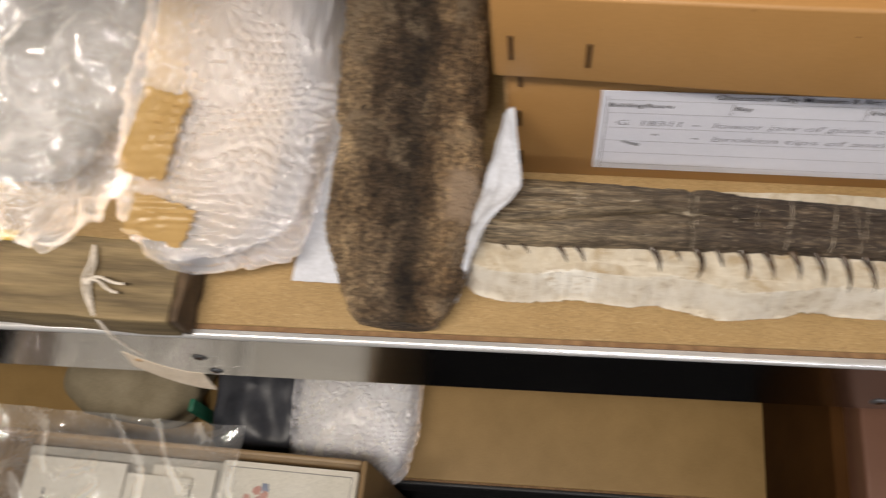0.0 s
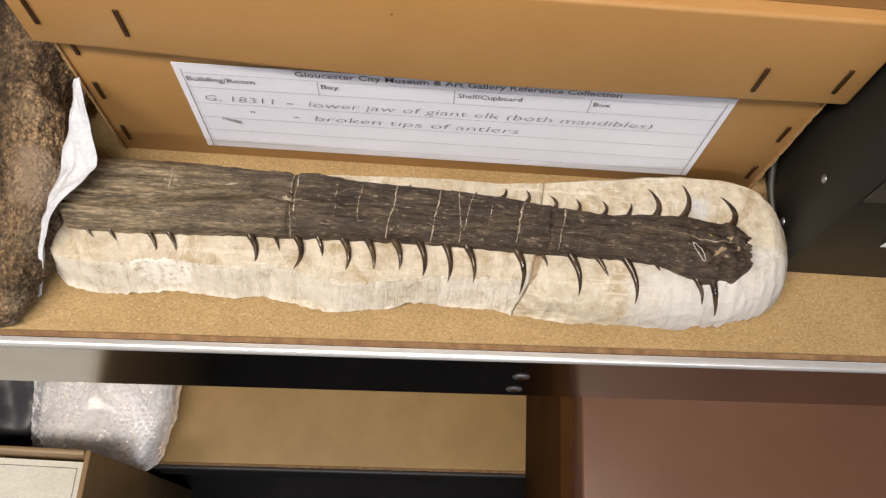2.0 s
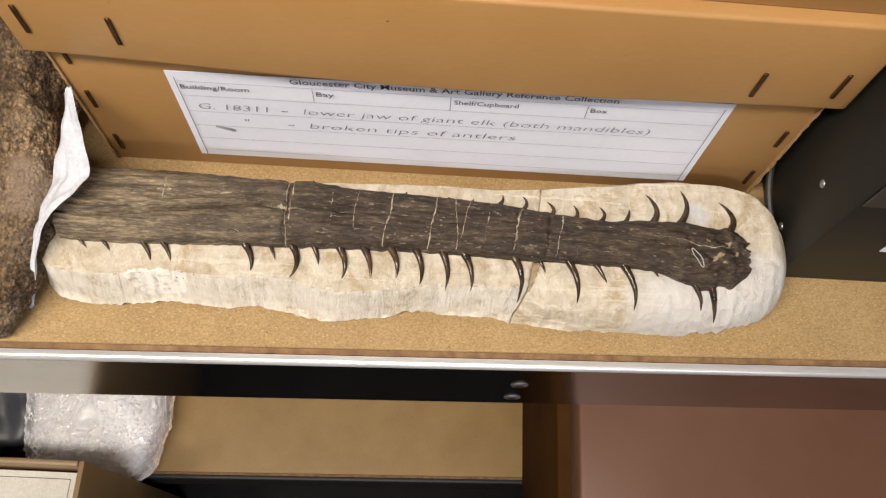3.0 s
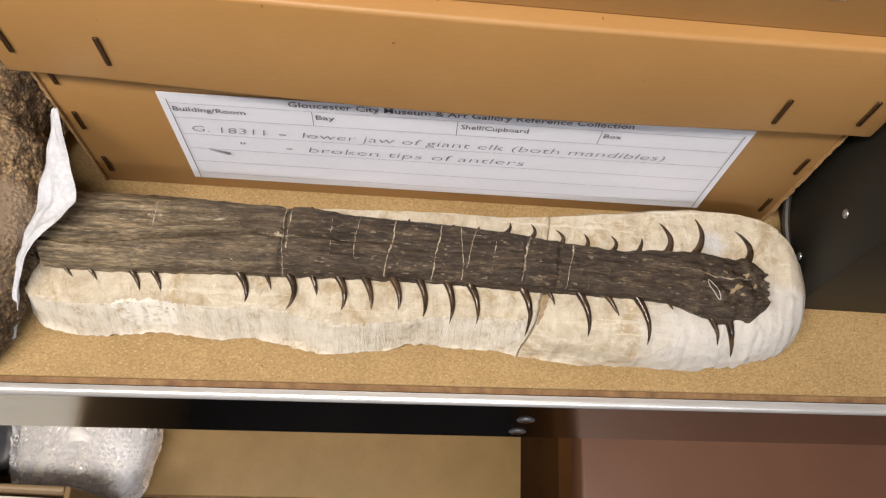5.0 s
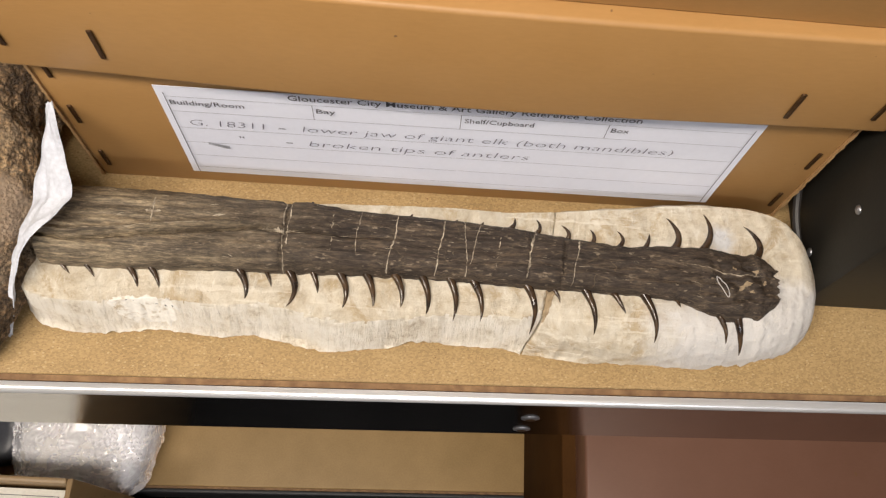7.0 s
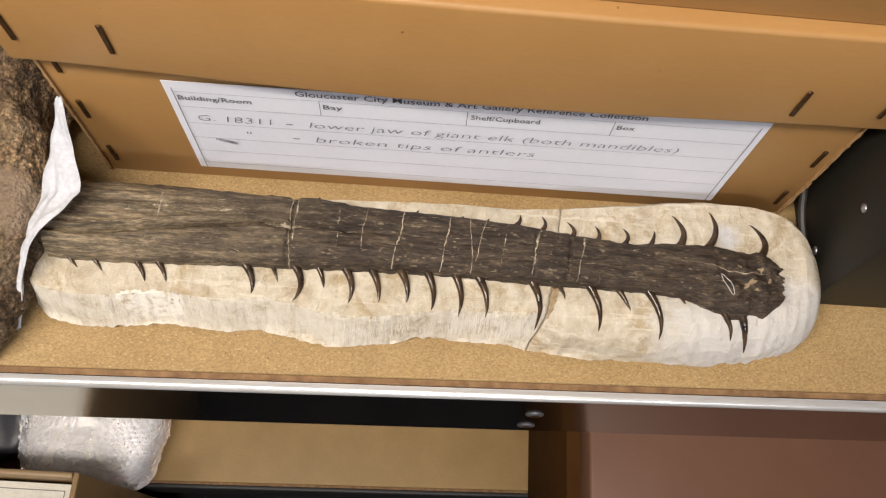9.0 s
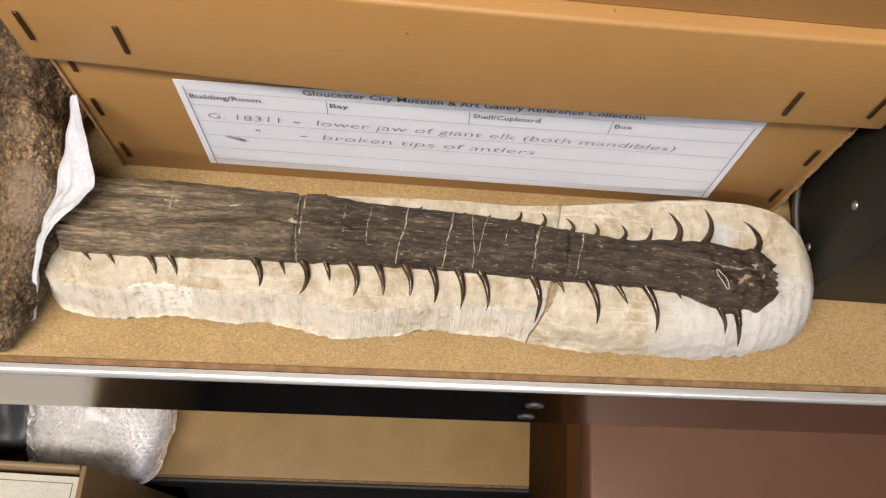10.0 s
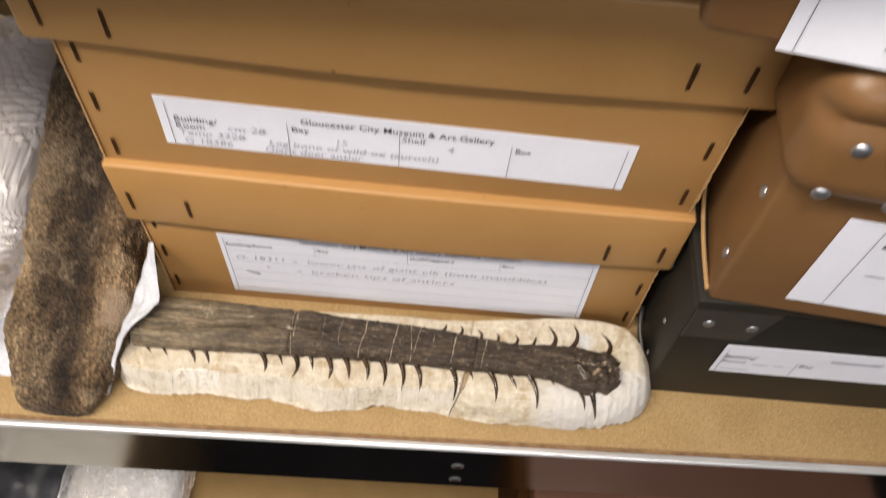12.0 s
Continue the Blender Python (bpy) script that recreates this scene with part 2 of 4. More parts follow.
def film_material(name, tint, cover, gloss_rough, wrinkle=90, relief=0.28, layers=()):
    """Clear plastic film: see-through, with a milky part and gloss at glancing angles."""
    m = bpy.data.materials.new(name)
    m.use_nodes = True
    nt = m.node_tree
    nt.nodes.clear()
    out = nt.nodes.new("ShaderNodeOutputMaterial")
    clear = nt.nodes.new("ShaderNodeBsdfTransparent")
    milk = nt.nodes.new("ShaderNodeBsdfDiffuse")
    shine = nt.nodes.new("ShaderNodeBsdfGlossy")
    milk.inputs[0].default_value = (*tint, 1)
    shine.inputs["Roughness"].default_value = gloss_rough
    v = coords(nt)
    blot = ramp(nt, noise_tex(nt, v, 45, 4), [(0.3, (cover * 0.6,) * 3), (0.7, (min(1, cover * 1.4),) * 3)])
    if layers:
        # more turns of film, and so more milk, towards one side
        x0, x1, least, most = layers
        sep = nt.nodes.new("ShaderNodeSeparateXYZ")
        nt.links.new(v, sep.inputs[0])
        turns = nt.nodes.new("ShaderNodeMapRange")
        turns.interpolation_type = "SMOOTHSTEP"
        for key, val in (("From Min", x0), ("From Max", x1), ("To Min", least), ("To Max", most)):
            turns.inputs[key].default_value = val
        nt.links.new(sep.outputs[0], turns.inputs["Value"])
        blot = mix(nt, 0.8, blot, turns.outputs[0])
    m1 = nt.nodes.new("ShaderNodeMixShader")
    nt.links.new(blot, m1.inputs[0])
    nt.links.new(clear.outputs[0], m1.inputs[1])
    nt.links.new(milk.outputs[0], m1.inputs[2])
    fr = nt.nodes.new("ShaderNodeFresnel")
    fr.inputs[0].default_value = 1.6
    m2 = nt.nodes.new("ShaderNodeAddShader")
    nt.links.new(mix(nt, fr.outputs[0], (0.06, 0.06, 0.06), (0.92, 0.92, 0.92)), shine.inputs[0])
    nt.links.new(m1.outputs[0], m2.inputs[0])
    nt.links.new(shine.outputs[0], m2.inputs[1])
    b = nt.nodes.new("ShaderNodeBump")
    b.inputs["Strength"].default_value, b.inputs["Distance"].default_value = relief, 0.003
    nt.links.new(noise_tex(nt, v, wrinkle, 3, 0.5, 1.0), b.inputs["Height"])
    for n in (shine, fr):
        nt.links.new(b.outputs[0], n.inputs["Normal"])
    nt.links.new(m2.outputs[0], out.inputs[0])
    return m


CHIP = chipboard_material()
GOLD_BOARD = simple("smooth_gold_board", (0.300, 0.188, 0.066), (0.365, 0.232, 0.087), 0.45, scale=16, fine=420, grain=0.86, relief=0.1)
CHIP_EDGE = simple("chipboard_edge", (0.16, 0.085, 0.04), (0.30, 0.18, 0.085), 0.8, scale=120, relief=0.5)
STEEL = steel_material()
LIP = simple("bare_steel_edge", (0.70, 0.70, 0.71), (0.80, 0.80, 0.81), 0.30, 0.55, scale=60, stretch=(0.1, 1, 1), relief=0.05)
BLACK_PAINT = simple("black_paint", (0.012, 0.012, 0.014), (0.02, 0.02, 0.022), 0.5)
ZINC = simple("zinc_bolt", (0.42, 0.43, 0.47), (0.56, 0.57, 0.61), 0.4, 0.95, scale=300, relief=0.1)
KRAFT = kraft_material("kraft_board", (0.380, 0.206, 0.070), (0.425, 0.238, 0.088))
KRAFT_OLD = kraft_material("old_kraft_board", (0.145, 0.073, 0.027), (0.19, 0.100, 0.041))
KRAFT_CUT = simple("cut_kraft_edge", (0.36, 0.21, 0.085), (0.46, 0.28, 0.125), 0.8, scale=200)
DARK_BOARD = simple("dark_grey_board", (0.014, 0.013, 0.0105), (0.022, 0.020, 0.0165), 0.50, scale=12, relief=0.1, spec=0.25)
DARK_METAL = simple("dark_corner_metal", (0.028, 0.026, 0.025), (0.040, 0.037, 0.036), 0.4, 0.0, scale=60)
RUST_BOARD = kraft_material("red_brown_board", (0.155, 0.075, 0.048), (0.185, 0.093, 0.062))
# brown box body; the shade on its side is darkened into this colour
SHADED_BROWN_BOARD = simple("shaded_brown_board", (0.058, 0.023, 0.005), (0.08, 0.034, 0.008), 0.8, scale=12, spec=0.1, relief=0.05)
STAPLE = simple("bronze_wire", (0.060, 0.028, 0.010), (0.11, 0.055, 0.022), 0.38, 0.6, scale=300)
PAPER = simple("label_paper", (0.74, 0.76, 0.85), (0.78, 0.80, 0.89), 0.75, scale=20, relief=0.03, grain=0.97)
PRINT = simple("printed_line", (0.09, 0.09, 0.11), (0.13, 0.13, 0.15), 0.8)
FAINT = simple("thin_line", (0.40, 0.41, 0.46), (0.46, 0.47, 0.52), 0.8)
PEN = simple("pen_ink", (0.17, 0.17, 0.22), (0.25, 0.25, 0.31), 0.7)
PENCIL = simple("pencil", (0.40, 0.41, 0.47), (0.47, 0.48, 0.54), 0.7)
TISSUE = simple("tissue_paper", (0.54, 0.56, 0.62), (0.64, 0.66, 0.72), 0.85, scale=50, relief=0.2)
MATRIX = matrix_material()
CHISEL = chisel_material()
JAW = jaw_material()
TOOTH = simple("tooth_enamel", (0.012, 0.008, 0.007), (0.085, 0.050, 0.026), 0.25, scale=130, relief=0.2)
CRACK = simple("pale_filler", (0.20, 0.165, 0.12), (0.50, 0.43, 0.33), 0.8, scale=320, low=0.4, high=0.6)
BONE = long_bone_material()
WRAP = film_material("bubble_wrap", (0.86, 0.87, 0.93), 0.34, 0.06, 120, 0.5)
LAYERED_WRAP = film_material("layered_bubble_wrap", (0.66, 0.68, 0.74), 0.28, 0.05, 250, 0.45, (-0.310, -0.225, 0.22, 0.52))
TAPE = simple("brown_parcel_tape", (0.37, 0.235, 0.090), (0.45, 0.300, 0.125), 0.25, scale=30, relief=0.08, grain=0.95)
BAG_FILM = film_material("bag_film", (0.84, 0.85, 0.88), 0.16, 0.09, 70, 0.8)
FILM = film_material("clear_film", (0.84, 0.85, 0.86), 0.12, 0.06, 60, 0.5)
BROWN_PAPER = simple("brown_paper", (0.33, 0.215, 0.070), (0.43, 0.295, 0.110), 0.65, scale=25, relief=0.3)
GREY_STUFF = simple("grey_packing", (0.38, 0.37, 0.33), (0.52, 0.51, 0.47), 0.8, scale=25)
FOAM = simple("grey_foam", (0.19, 0.18, 0.165), (0.48, 0.47, 0.46), 0.8, scale=28)
BUFF = simple("buff_wrapping", (0.27, 0.225, 0.145), (0.38, 0.325, 0.225), 0.8, scale=25)
PALE_STUFF = simple("pale_packing", (0.62, 0.61, 0.60), (0.76, 0.75, 0.74), 0.8, scale=30)
WOOD = simple("old_oak", (0.060, 0.042, 0.020), (0.29, 0.215, 0.110), 0.75, scale=75, stretch=(0.10, 1, 1), relief=0.5, depth=0.001)
WOOD_END = simple("oak_end", (0.05, 0.032, 0.018), (0.11, 0.07, 0.038), 0.85, scale=80, relief=0.6)
STRING = simple("cotton_string", (0.60, 0.54, 0.46), (0.74, 0.68, 0.60), 0.9, scale=400)
TAG = simple("buff_tag", (0.62, 0.52, 0.40), (0.72, 0.62, 0.50), 0.8, scale=60)
CARTON = kraft_material("corrugated_carton", (0.24, 0.155, 0.075), (0.31, 0.21, 0.11))
CARD = simple("cream_card", (0.72, 0.70, 0.62), (0.80, 0.78, 0.71), 0.6, scale=20)
WORN_PAINT = simple("worn_white_paint", (0.50, 0.42, 0.31), (0.82, 0.79, 0.72), 0.7, scale=130, relief=0.3, low=0.34, high=0.46)
TAN_FILL = simple("tan_filler", (0.19, 0.130, 0.070), (0.46, 0.36, 0.23), 0.8, scale=150, relief=0.6, depth=0.001)
RED = simple("red_print", (0.48, 0.24, 0.20), (0.66, 0.42, 0.36), 0.7)
BLUE = simple("blue_print", (0.20, 0.24, 0.34), (0.38, 0.42, 0.50), 0.7)
GREEN = simple("green_tape", (0.02, 0.16, 0.09), (0.03, 0.22, 0.13), 0.5)
YELLOW = simple("yellow_card", (0.60, 0.42, 0.06), (0.68, 0.50, 0.10), 0.6)
SLATE = simple("slate_bag", (0.040, 0.044, 0.058), (0.085, 0.09, 0.11), 0.4, scale=30)
PLASTER = simple("painted_wall", (0.55, 0.54, 0.51), (0.62, 0.61, 0.58), 0.85, scale=3)
LINO = simple("dark_lino", (0.010, 0.010, 0.011), (0.016, 0.016, 0.017), 0.95, scale=8, spec=0.1)
GLOW = bpy.data.materials.new("lamp_diffuser")
GLOW.use_nodes = True
GLOW.node_tree.nodes["Principled BSDF"].inputs["Emission Color"].default_value = (1, 0.98, 0.94, 1)
GLOW.node_tree.nodes["Principled BSDF"].inputs["Emission Strength"].default_value = 2.0
WHITE_METAL = simple("white_enamel", (0.72, 0.72, 0.70), (0.78, 0.78, 0.76), 0.4)

# ---- mesh helpers ----


def mesh_object(name, bm, material, smooth=True):
    me = bpy.data.meshes.new(name)
    bmesh.ops.recalc_face_normals(bm, faces=bm.faces)
    bm.to_mesh(me)
    bm.free()
    me.materials.append(material)
    if smooth:
        me.polygons.foreach_set("use_smooth", [True] * len(me.polygons))
        me.set_sharp_from_angle(angle=radians(38))
    return new(name, me)


def part(name, bm, material, parent, label="", smooth=True):
    ob = mesh_object(name, bm, material, smooth)
    ob.parent = parent
    if label:
        tagged(ob, label)
    return ob


def thing(name, label, category, place=(0, 0, 0), turn=0, group="", tilt=0.0):
    ob = new(name)
    ob.empty_display_size = 0.05
    ob.matrix_world = pose(*place, 0, tilt, turn)
    return tagged(ob, label, category, group)


def block(x0, x1, y0, y1, z0, z1, bevel=0.0, segments=2, bm=None):
    own = bmesh.new()
    bmesh.ops.create_cube(own, size=1)
    for v in own.verts:
        v.co = Vector((x0 + (v.co.x + 0.5) * (x1 - x0), y0 + (v.co.y + 0.5) * (y1 - y0), z0 + (v.co.z + 0.5) * (z1 - z0)))
    if bevel:
        bmesh.ops.bevel(own, geom=own.edges[:], offset=bevel, segments=segments, affect="EDGES", profile=0.5)
    if bm is None:
        return own
    me = bpy.data.meshes.new("tmp")
    own.to_mesh(me)
    own.free()
    bm.from_mesh(me)
    bpy.data.meshes.remove(me)
    return bm


def grid(nu, nv, place, closed_v=False):
    """A sheet of nu x nv points; place(u, v) gives each one's position for u, v in 0..1."""
    bm = bmesh.new()
    rows = [[bm.verts.new(place(i / (nu - 1), j / (nv if closed_v else nv - 1))) for j in range(nv)] for i in range(nu)]
    for i in range(nu - 1):
        for j in range(nv if closed_v else nv - 1):
            k = (j + 1) % nv
            bm.faces.new((rows[i][j], rows[i][k], rows[i + 1][k], rows[i + 1][j]))
    return bm, rows


def cap(bm, ring):
    c = bm.verts.new(sum((v.co for v in ring), Vector()) / len(ring))
    for a, b in zip(ring, ring[1:] + ring[:1]):
        bm.faces.new((a, b, c))


def tube(points, radius, sides=8, taper=None):
    """A round tube along points; taper(s) scales its radius."""
    pts = [Vector(p) for p in points]

    def place(u, v):
        i = round(u * (len(pts) - 1))
        d = (pts[min(i + 1, len(pts) - 1)] - pts[max(i - 1, 0)]).normalized()
        side = d.cross(Vector((0.1, 0.2, 1))).normalized()
        up = side.cross(d)
        r = radius * (taper(u) if taper else 1)
        return pts[i] + r * (math.cos(2 * math.pi * v) * side + math.sin(2 * math.pi * v) * up)

    bm, rows = grid(len(pts), sides, place, True)
    cap(bm, rows[0])
    cap(bm, rows[-1])
    return bm


def dome(place, radius, depth, axis=(0, -1, 0)):
    """A domed rivet head that bulges along axis."""
    bm = bmesh.new()
    bmesh.ops.create_uvsphere(bm, u_segments=16, v_segments=8, radius=radius)
    q = Vector((0, 0, 1)).rotation_difference(Vector(axis)).to_matrix()
    for v in bm.verts:
        v.co = q @ Vector((v.co.x, v.co.y, v.co.z * depth / radius)) + Vector(place)
    return bm


def thicken(bm, depth):
    """Give a single sheet of faces a real thickness."""
    bm.normal_update()
    bmesh.ops.solidify(bm, geom=bm.faces[:], thickness=depth)


def n3(x, y, z, s):
    return noise.noise(Vector((x * s, y * s, z * s)))


def lettering(text, x, z, y, parent, material, width=0.0, size=0.005, lean=0.0, bold=0.0, turn=0.0, name="writing"):
    """Writing on a face that looks along -y, its baseline starting at x, z; width fits its length."""
    cu = bpy.data.curves.new("t", "FONT")
    cu.body, cu.size, cu.shear, cu.offset, cu.resolution_u = text, size, lean, bold, 2
    tmp = bpy.data.objects.new("t", cu)
    scene.collection.objects.link(tmp)
    bpy.context.view_layer.update()
    me = bpy.data.meshes.new_from_object(tmp.evaluated_get(bpy.context.evaluated_depsgraph_get()))
    bpy.data.objects.remove(tmp)
    bpy.data.curves.remove(cu)
    xs = [v.co.x for v in me.vertices]
    k = width / (max(xs) - min(xs)) if width else 1.0
    ct, st = math.cos(radians(turn)), math.sin(radians(turn))
    for v in me.vertices:
        a, b = (v.co.x - min(xs)) * k, v.co.y
        v.co = Vector((x + a * ct - b * st, y, z + a * st + b * ct))
    me.name = name
    me.materials.clear()
    me.materials.append(material)
    ob = new(name, me)
    ob.parent = parent
    return ob


def rule(x0, x1, z0, z1, y, parent, material=PRINT, name="ruled_line"):
    bm = bmesh.new()
    bm.faces.new([bm.verts.new(p) for p in ((x0, y, z0), (x1, y, z0), (x1, y, z1), (x0, y, z1))])
    return part(name, bm, material, parent, smooth=False)


# ---- the room round the shelving ----


def plain(name, bm, material, label):
    return tagged(mesh_object(name, bm, material, False), label, name.split("_")[0], kind="structure")


FLOOR_Z, CEIL_Z = -1.02, 1.40
plain("floor", block(-2.6, 2.6, -2.7, 0.75, FLOOR_Z - 0.1, FLOOR_Z), LINO, "dark lino floor of the store room aisle")
plain("ceiling", block(-2.6, 2.6, -2.7, 0.75, CEIL_Z, CEIL_Z + 0.1), PLASTER, "plain painted ceiling above the aisle")
plain("wall_back", block(-2.6, 2.6, 0.65, 0.75, FLOOR_Z, CEIL_Z), PLASTER, "plain painted wall behind the shelving")
plain("wall_front", block(-2.6, 2.6, -2.7, -2.6, FLOOR_Z, CEIL_Z), PLASTER, "plain painted wall across the aisle")
plain("wall_left", block(-2.6, -2.5, -2.6, 0.65, FLOOR_Z, CEIL_Z), PLASTER, "plain painted wall at the aisle's end")
plain("wall_right", block(2.5, 2.6, -2.6, 0.65, FLOOR_Z, CEIL_Z), PLASTER, "plain painted wall at the aisle's other end")


def assumed_ceiling_light(place, length):
    t = thing("assumed_ceiling_light", "unseen white enamelled strip light, assumed under the ceiling", "ceiling light", place)
    part("housing", block(-length / 2, length / 2, -0.05, 0.05, 0.03, CEIL_Z - place[2], 0.008), WHITE_METAL, t)
    part("diffuser", block(-length / 2 + 0.01, length / 2 - 0.01, -0.055, 0.055, 0.012, 0.029, 0.006), GLOW, t, "glowing opal diffuser")


assumed_ceiling_light(LAMP_NEAR, 1.2)
# fixture added to go with the far fill lamp
assumed_ceiling_light(FILL_FAR, 1.2)

# ---- shelving: frame turned a little against the boxes ----
SHELF_TURN = 1.65
EDGE = -0.1280


def beam_profile():
    """y, z of the folded front rail, from the rolled lip down to the return flange."""
    pts = [(0.0058, -0.0012), (0.0058, 0.0006)]
    for i in range(7):
        a = math.pi / 2 + i * math.pi / 12
        pts.append((0.0032 + 0.0032 * math.cos(a), -0.0022 + 0.0032 * math.sin(a)))
    return pts


def shelf_rail(parent, z_low, x0, x1, lip_material):
    lip = beam_profile()

    def strip(pts, name, material, label=""):
        bm = bmesh.new()
        a = [bm.verts.new((x0, EDGE + y, z)) for y, z in pts]
        b = [bm.verts.new((x1, EDGE + y, z)) for y, z in pts]
        for i in range(len(pts) - 1):
            bm.faces.new((a[i], a[i + 1], b[i + 1], b[i]))
        thicken(bm, 0.0012)
        return part(name, bm, material, parent, label)

    strip(lip, "lip", lip_material, "rolled steel lip")
    strip([(0.0, -0.0024), (0.0, z_low), (0.003, z_low - 0.003), (0.03, z_low - 0.003)], "rail", STEEL if lip_material is LIP else BLACK_PAINT, "dark painted steel front rail")


def shelf(name, label, z, setback, z_low, rail_bolts, lip_material=LIP, board=CHIP):
    s = tagged(new(name), label, "shelf", kind="structure")
    s.matrix_world = pose(0, setback, z, 0, 0, SHELF_TURN)
    part("board", block(-1.5, 1.5, EDGE + 0.0102, 0.52, -0.018, 0.0, 0.0008, 1), board, s, "chipboard shelf board")
    part("board_edge", block(-1.5, 1.5, EDGE + 0.0066, EDGE + 0.0099, -0.018, -0.0008), CHIP_EDGE, s, "rough dark chipboard edge")
    shelf_rail(s, z_low, -1.5, 1.5, lip_material)
    for x, zz in rail_bolts:
        b = part("bolt", dome((x, EDGE - 0.0002, zz), 0.0056, 0.0014), ZINC, s, "zinc bolt head")
        part("socket", dome((x, EDGE - 0.0014, zz), 0.0030, 0.0004), STAPLE, b)
    return s


shelf("shelf_upper", "chipboard shelf with a dark steel front rail", 0.0, 0.0, -0.096, [(0.199, -0.039), (0.199, -0.076), (-0.274, -0.049), (-0.2745, -0.085)])
shelf("shelf_lower", "lower chipboard shelf with a dark steel rail", -0.790, 0.019, -0.07, [], BLACK_PAINT, GOLD_BOARD)
# unseen shelf, added at a height that shades the upper boxes
shelf("unseen_shelf_top", "unseen top chipboard shelf, added to shade the boxes below", 0.598, 0.0, -0.078, [])
for x in (-1.45, 1.45):
    for y in (-0.10, 0.48):
        u = tagged(new("shelf_upright"), "dark steel upright post of the shelving", "upright", kind="structure")
        part("post", block(x - 0.02, x + 0.02, y - 0.015, y + 0.015, FLOOR_Z, 1.1, 0.002), STEEL, u)

# ---- kraft archive boxes ----


def staple(x, z, y, parent, length=0.017, turn=0.0):
    bm = block(-0.0013, 0.0013, -0.0009, 0.0003, -length / 2, length / 2, 0.0005, 1)
    for v in bm.verts:
        v.co.y += 0.0006 * abs(v.co.z) / (length / 2)
    bmesh.ops.rotate(bm, verts=bm.verts, matrix=Matrix.Rotation(radians(turn), 3, "Y"))
    bmesh.ops.translate(bm, verts=bm.verts, vec=(x, y, z))
    return part("staple", bm, STAPLE, parent, "dark bronze wire staple")


def archive_box(label, place, turn, w, d, h, lid_h, lid_over, lid_x0, lid_x1, lid_z, body_staples, lid_staples, sag=0.0, tilt=0.0):
    """A stapled kraft box with a drop-over lid; its origin is the front left foot."""
    t = thing("archive_box", label, "storage box", place, turn, "stapled archive boxes", tilt)
    body = part("body", block(0, w, 0, d, 0, h, 0.0018, 2), KRAFT, t)
    # rough cut ends of the wrapped front flap
    for x in (0.0, w):
        def strip(u, v, x=x):
            out = 0.0009 + 0.0010 * n3(u * 60, x, 0, 1)
            k = round(v * 4) % 4
            return ((x + (out if k in (1, 2) else -0.0006) * (1 if x else -1)), (-0.0012 if k < 2 else 0.0004), 0.002 + u * (h - 0.004))
        bm, rows = grid(110, 4, strip, True)
        cap(bm, rows[0])
        cap(bm, rows[-1])
        part("flap_edge", bm, KRAFT_CUT, body, "rough cut board edge", smooth=False)
    for x, z in body_staples:
        staple(x, z, -0.0009, body)
    lid = block(lid_x0, lid_x1, -lid_over, d + lid_over, lid_z, lid_z + lid_h, 0.0022, 3)
    bmesh.ops.delete(lid, geom=[f for f in lid.faces if f.normal.z < -0.9], context="FACES")
    for i in range(1, 14):
        bmesh.ops.bisect_plane(lid, geom=lid.verts[:] + lid.edges[:] + lid.faces[:], plane_co=(lid_x0 + (lid_x1 - lid_x0) * i / 14, 0, 0), plane_no=(1, 0, 0))

    def bow(x):
        # the board bows out between its stapled corners
        return 0.0050 * math.sin(math.pi * min(1.0, max(0.0, (x - lid_x0) / (lid_x1 - lid_x0)))) ** 1.5
    for v in lid.verts:
        v.co.y -= 0.0 if v.co.y > 0 else bow(v.co.x) * (1.0 - 0.6 * max(0.0, v.co.z - lid_z) / lid_h)
        # the lid sits lower at one end
        v.co.z += sag * (0.5 - (v.co.x - lid_x0) / (lid_x1 - lid_x0))
    thicken(lid, 0.0022)
    lid_ob = part("lid", lid, KRAFT, t)
    for x, z in lid_staples:
        staple(x, z, -lid_over - 0.0010 - 0.85 * bow(x), lid_ob, 0.02)
    return t, body


X0 = -0.055
box_a, body_a = archive_box("brown kraft archive box with a handwritten paper label, on the shelf", (X0, 0, 0), 0, 0.397, 0.30, 0.174, 0.0665, 0.0080, -0.006, 0.403, 0.1185,
                            [(0.008, 0.112), (0.007, 0.070), (0.007, 0.023), (0.390, 0.070), (0.390, 0.023)],
                            [(0.004, 0.150), (0.045, 0.146), (0.350, 0.1345), (0.390, 0.136)], 0.009)
box_b, body_b = archive_box("brown kraft archive box with a printed label, stacked on another", (X0 - 0.003, -0.002, 0.1898), 0, 0.400, 0.30, 0.175, 0.070, 0.0085, -0.012, 0.412, 0.1165,
                            [(0.010, 0.1022), (0.009, 0.0594), (0.010, 0.0150), (0.391, 0.068), (0.391, 0.019)],
                            [(0.003, 0.139), (0.039, 0.135), (0.357, 0.139), (0.389, 0.140)], 0.0, 1.27)


def sheet(x0, x1, z0, z1, y, parent, name="paper_label", label="white paper label", skew=0.0):
    bm = block(x0, x1, y - 0.0002, y + 0.0003, z0, z1)
    for v in bm.verts:
        v.co.z += skew * (v.co.x - x0) / (x1 - x0)
    return part(name, bm, PAPER, parent, label)


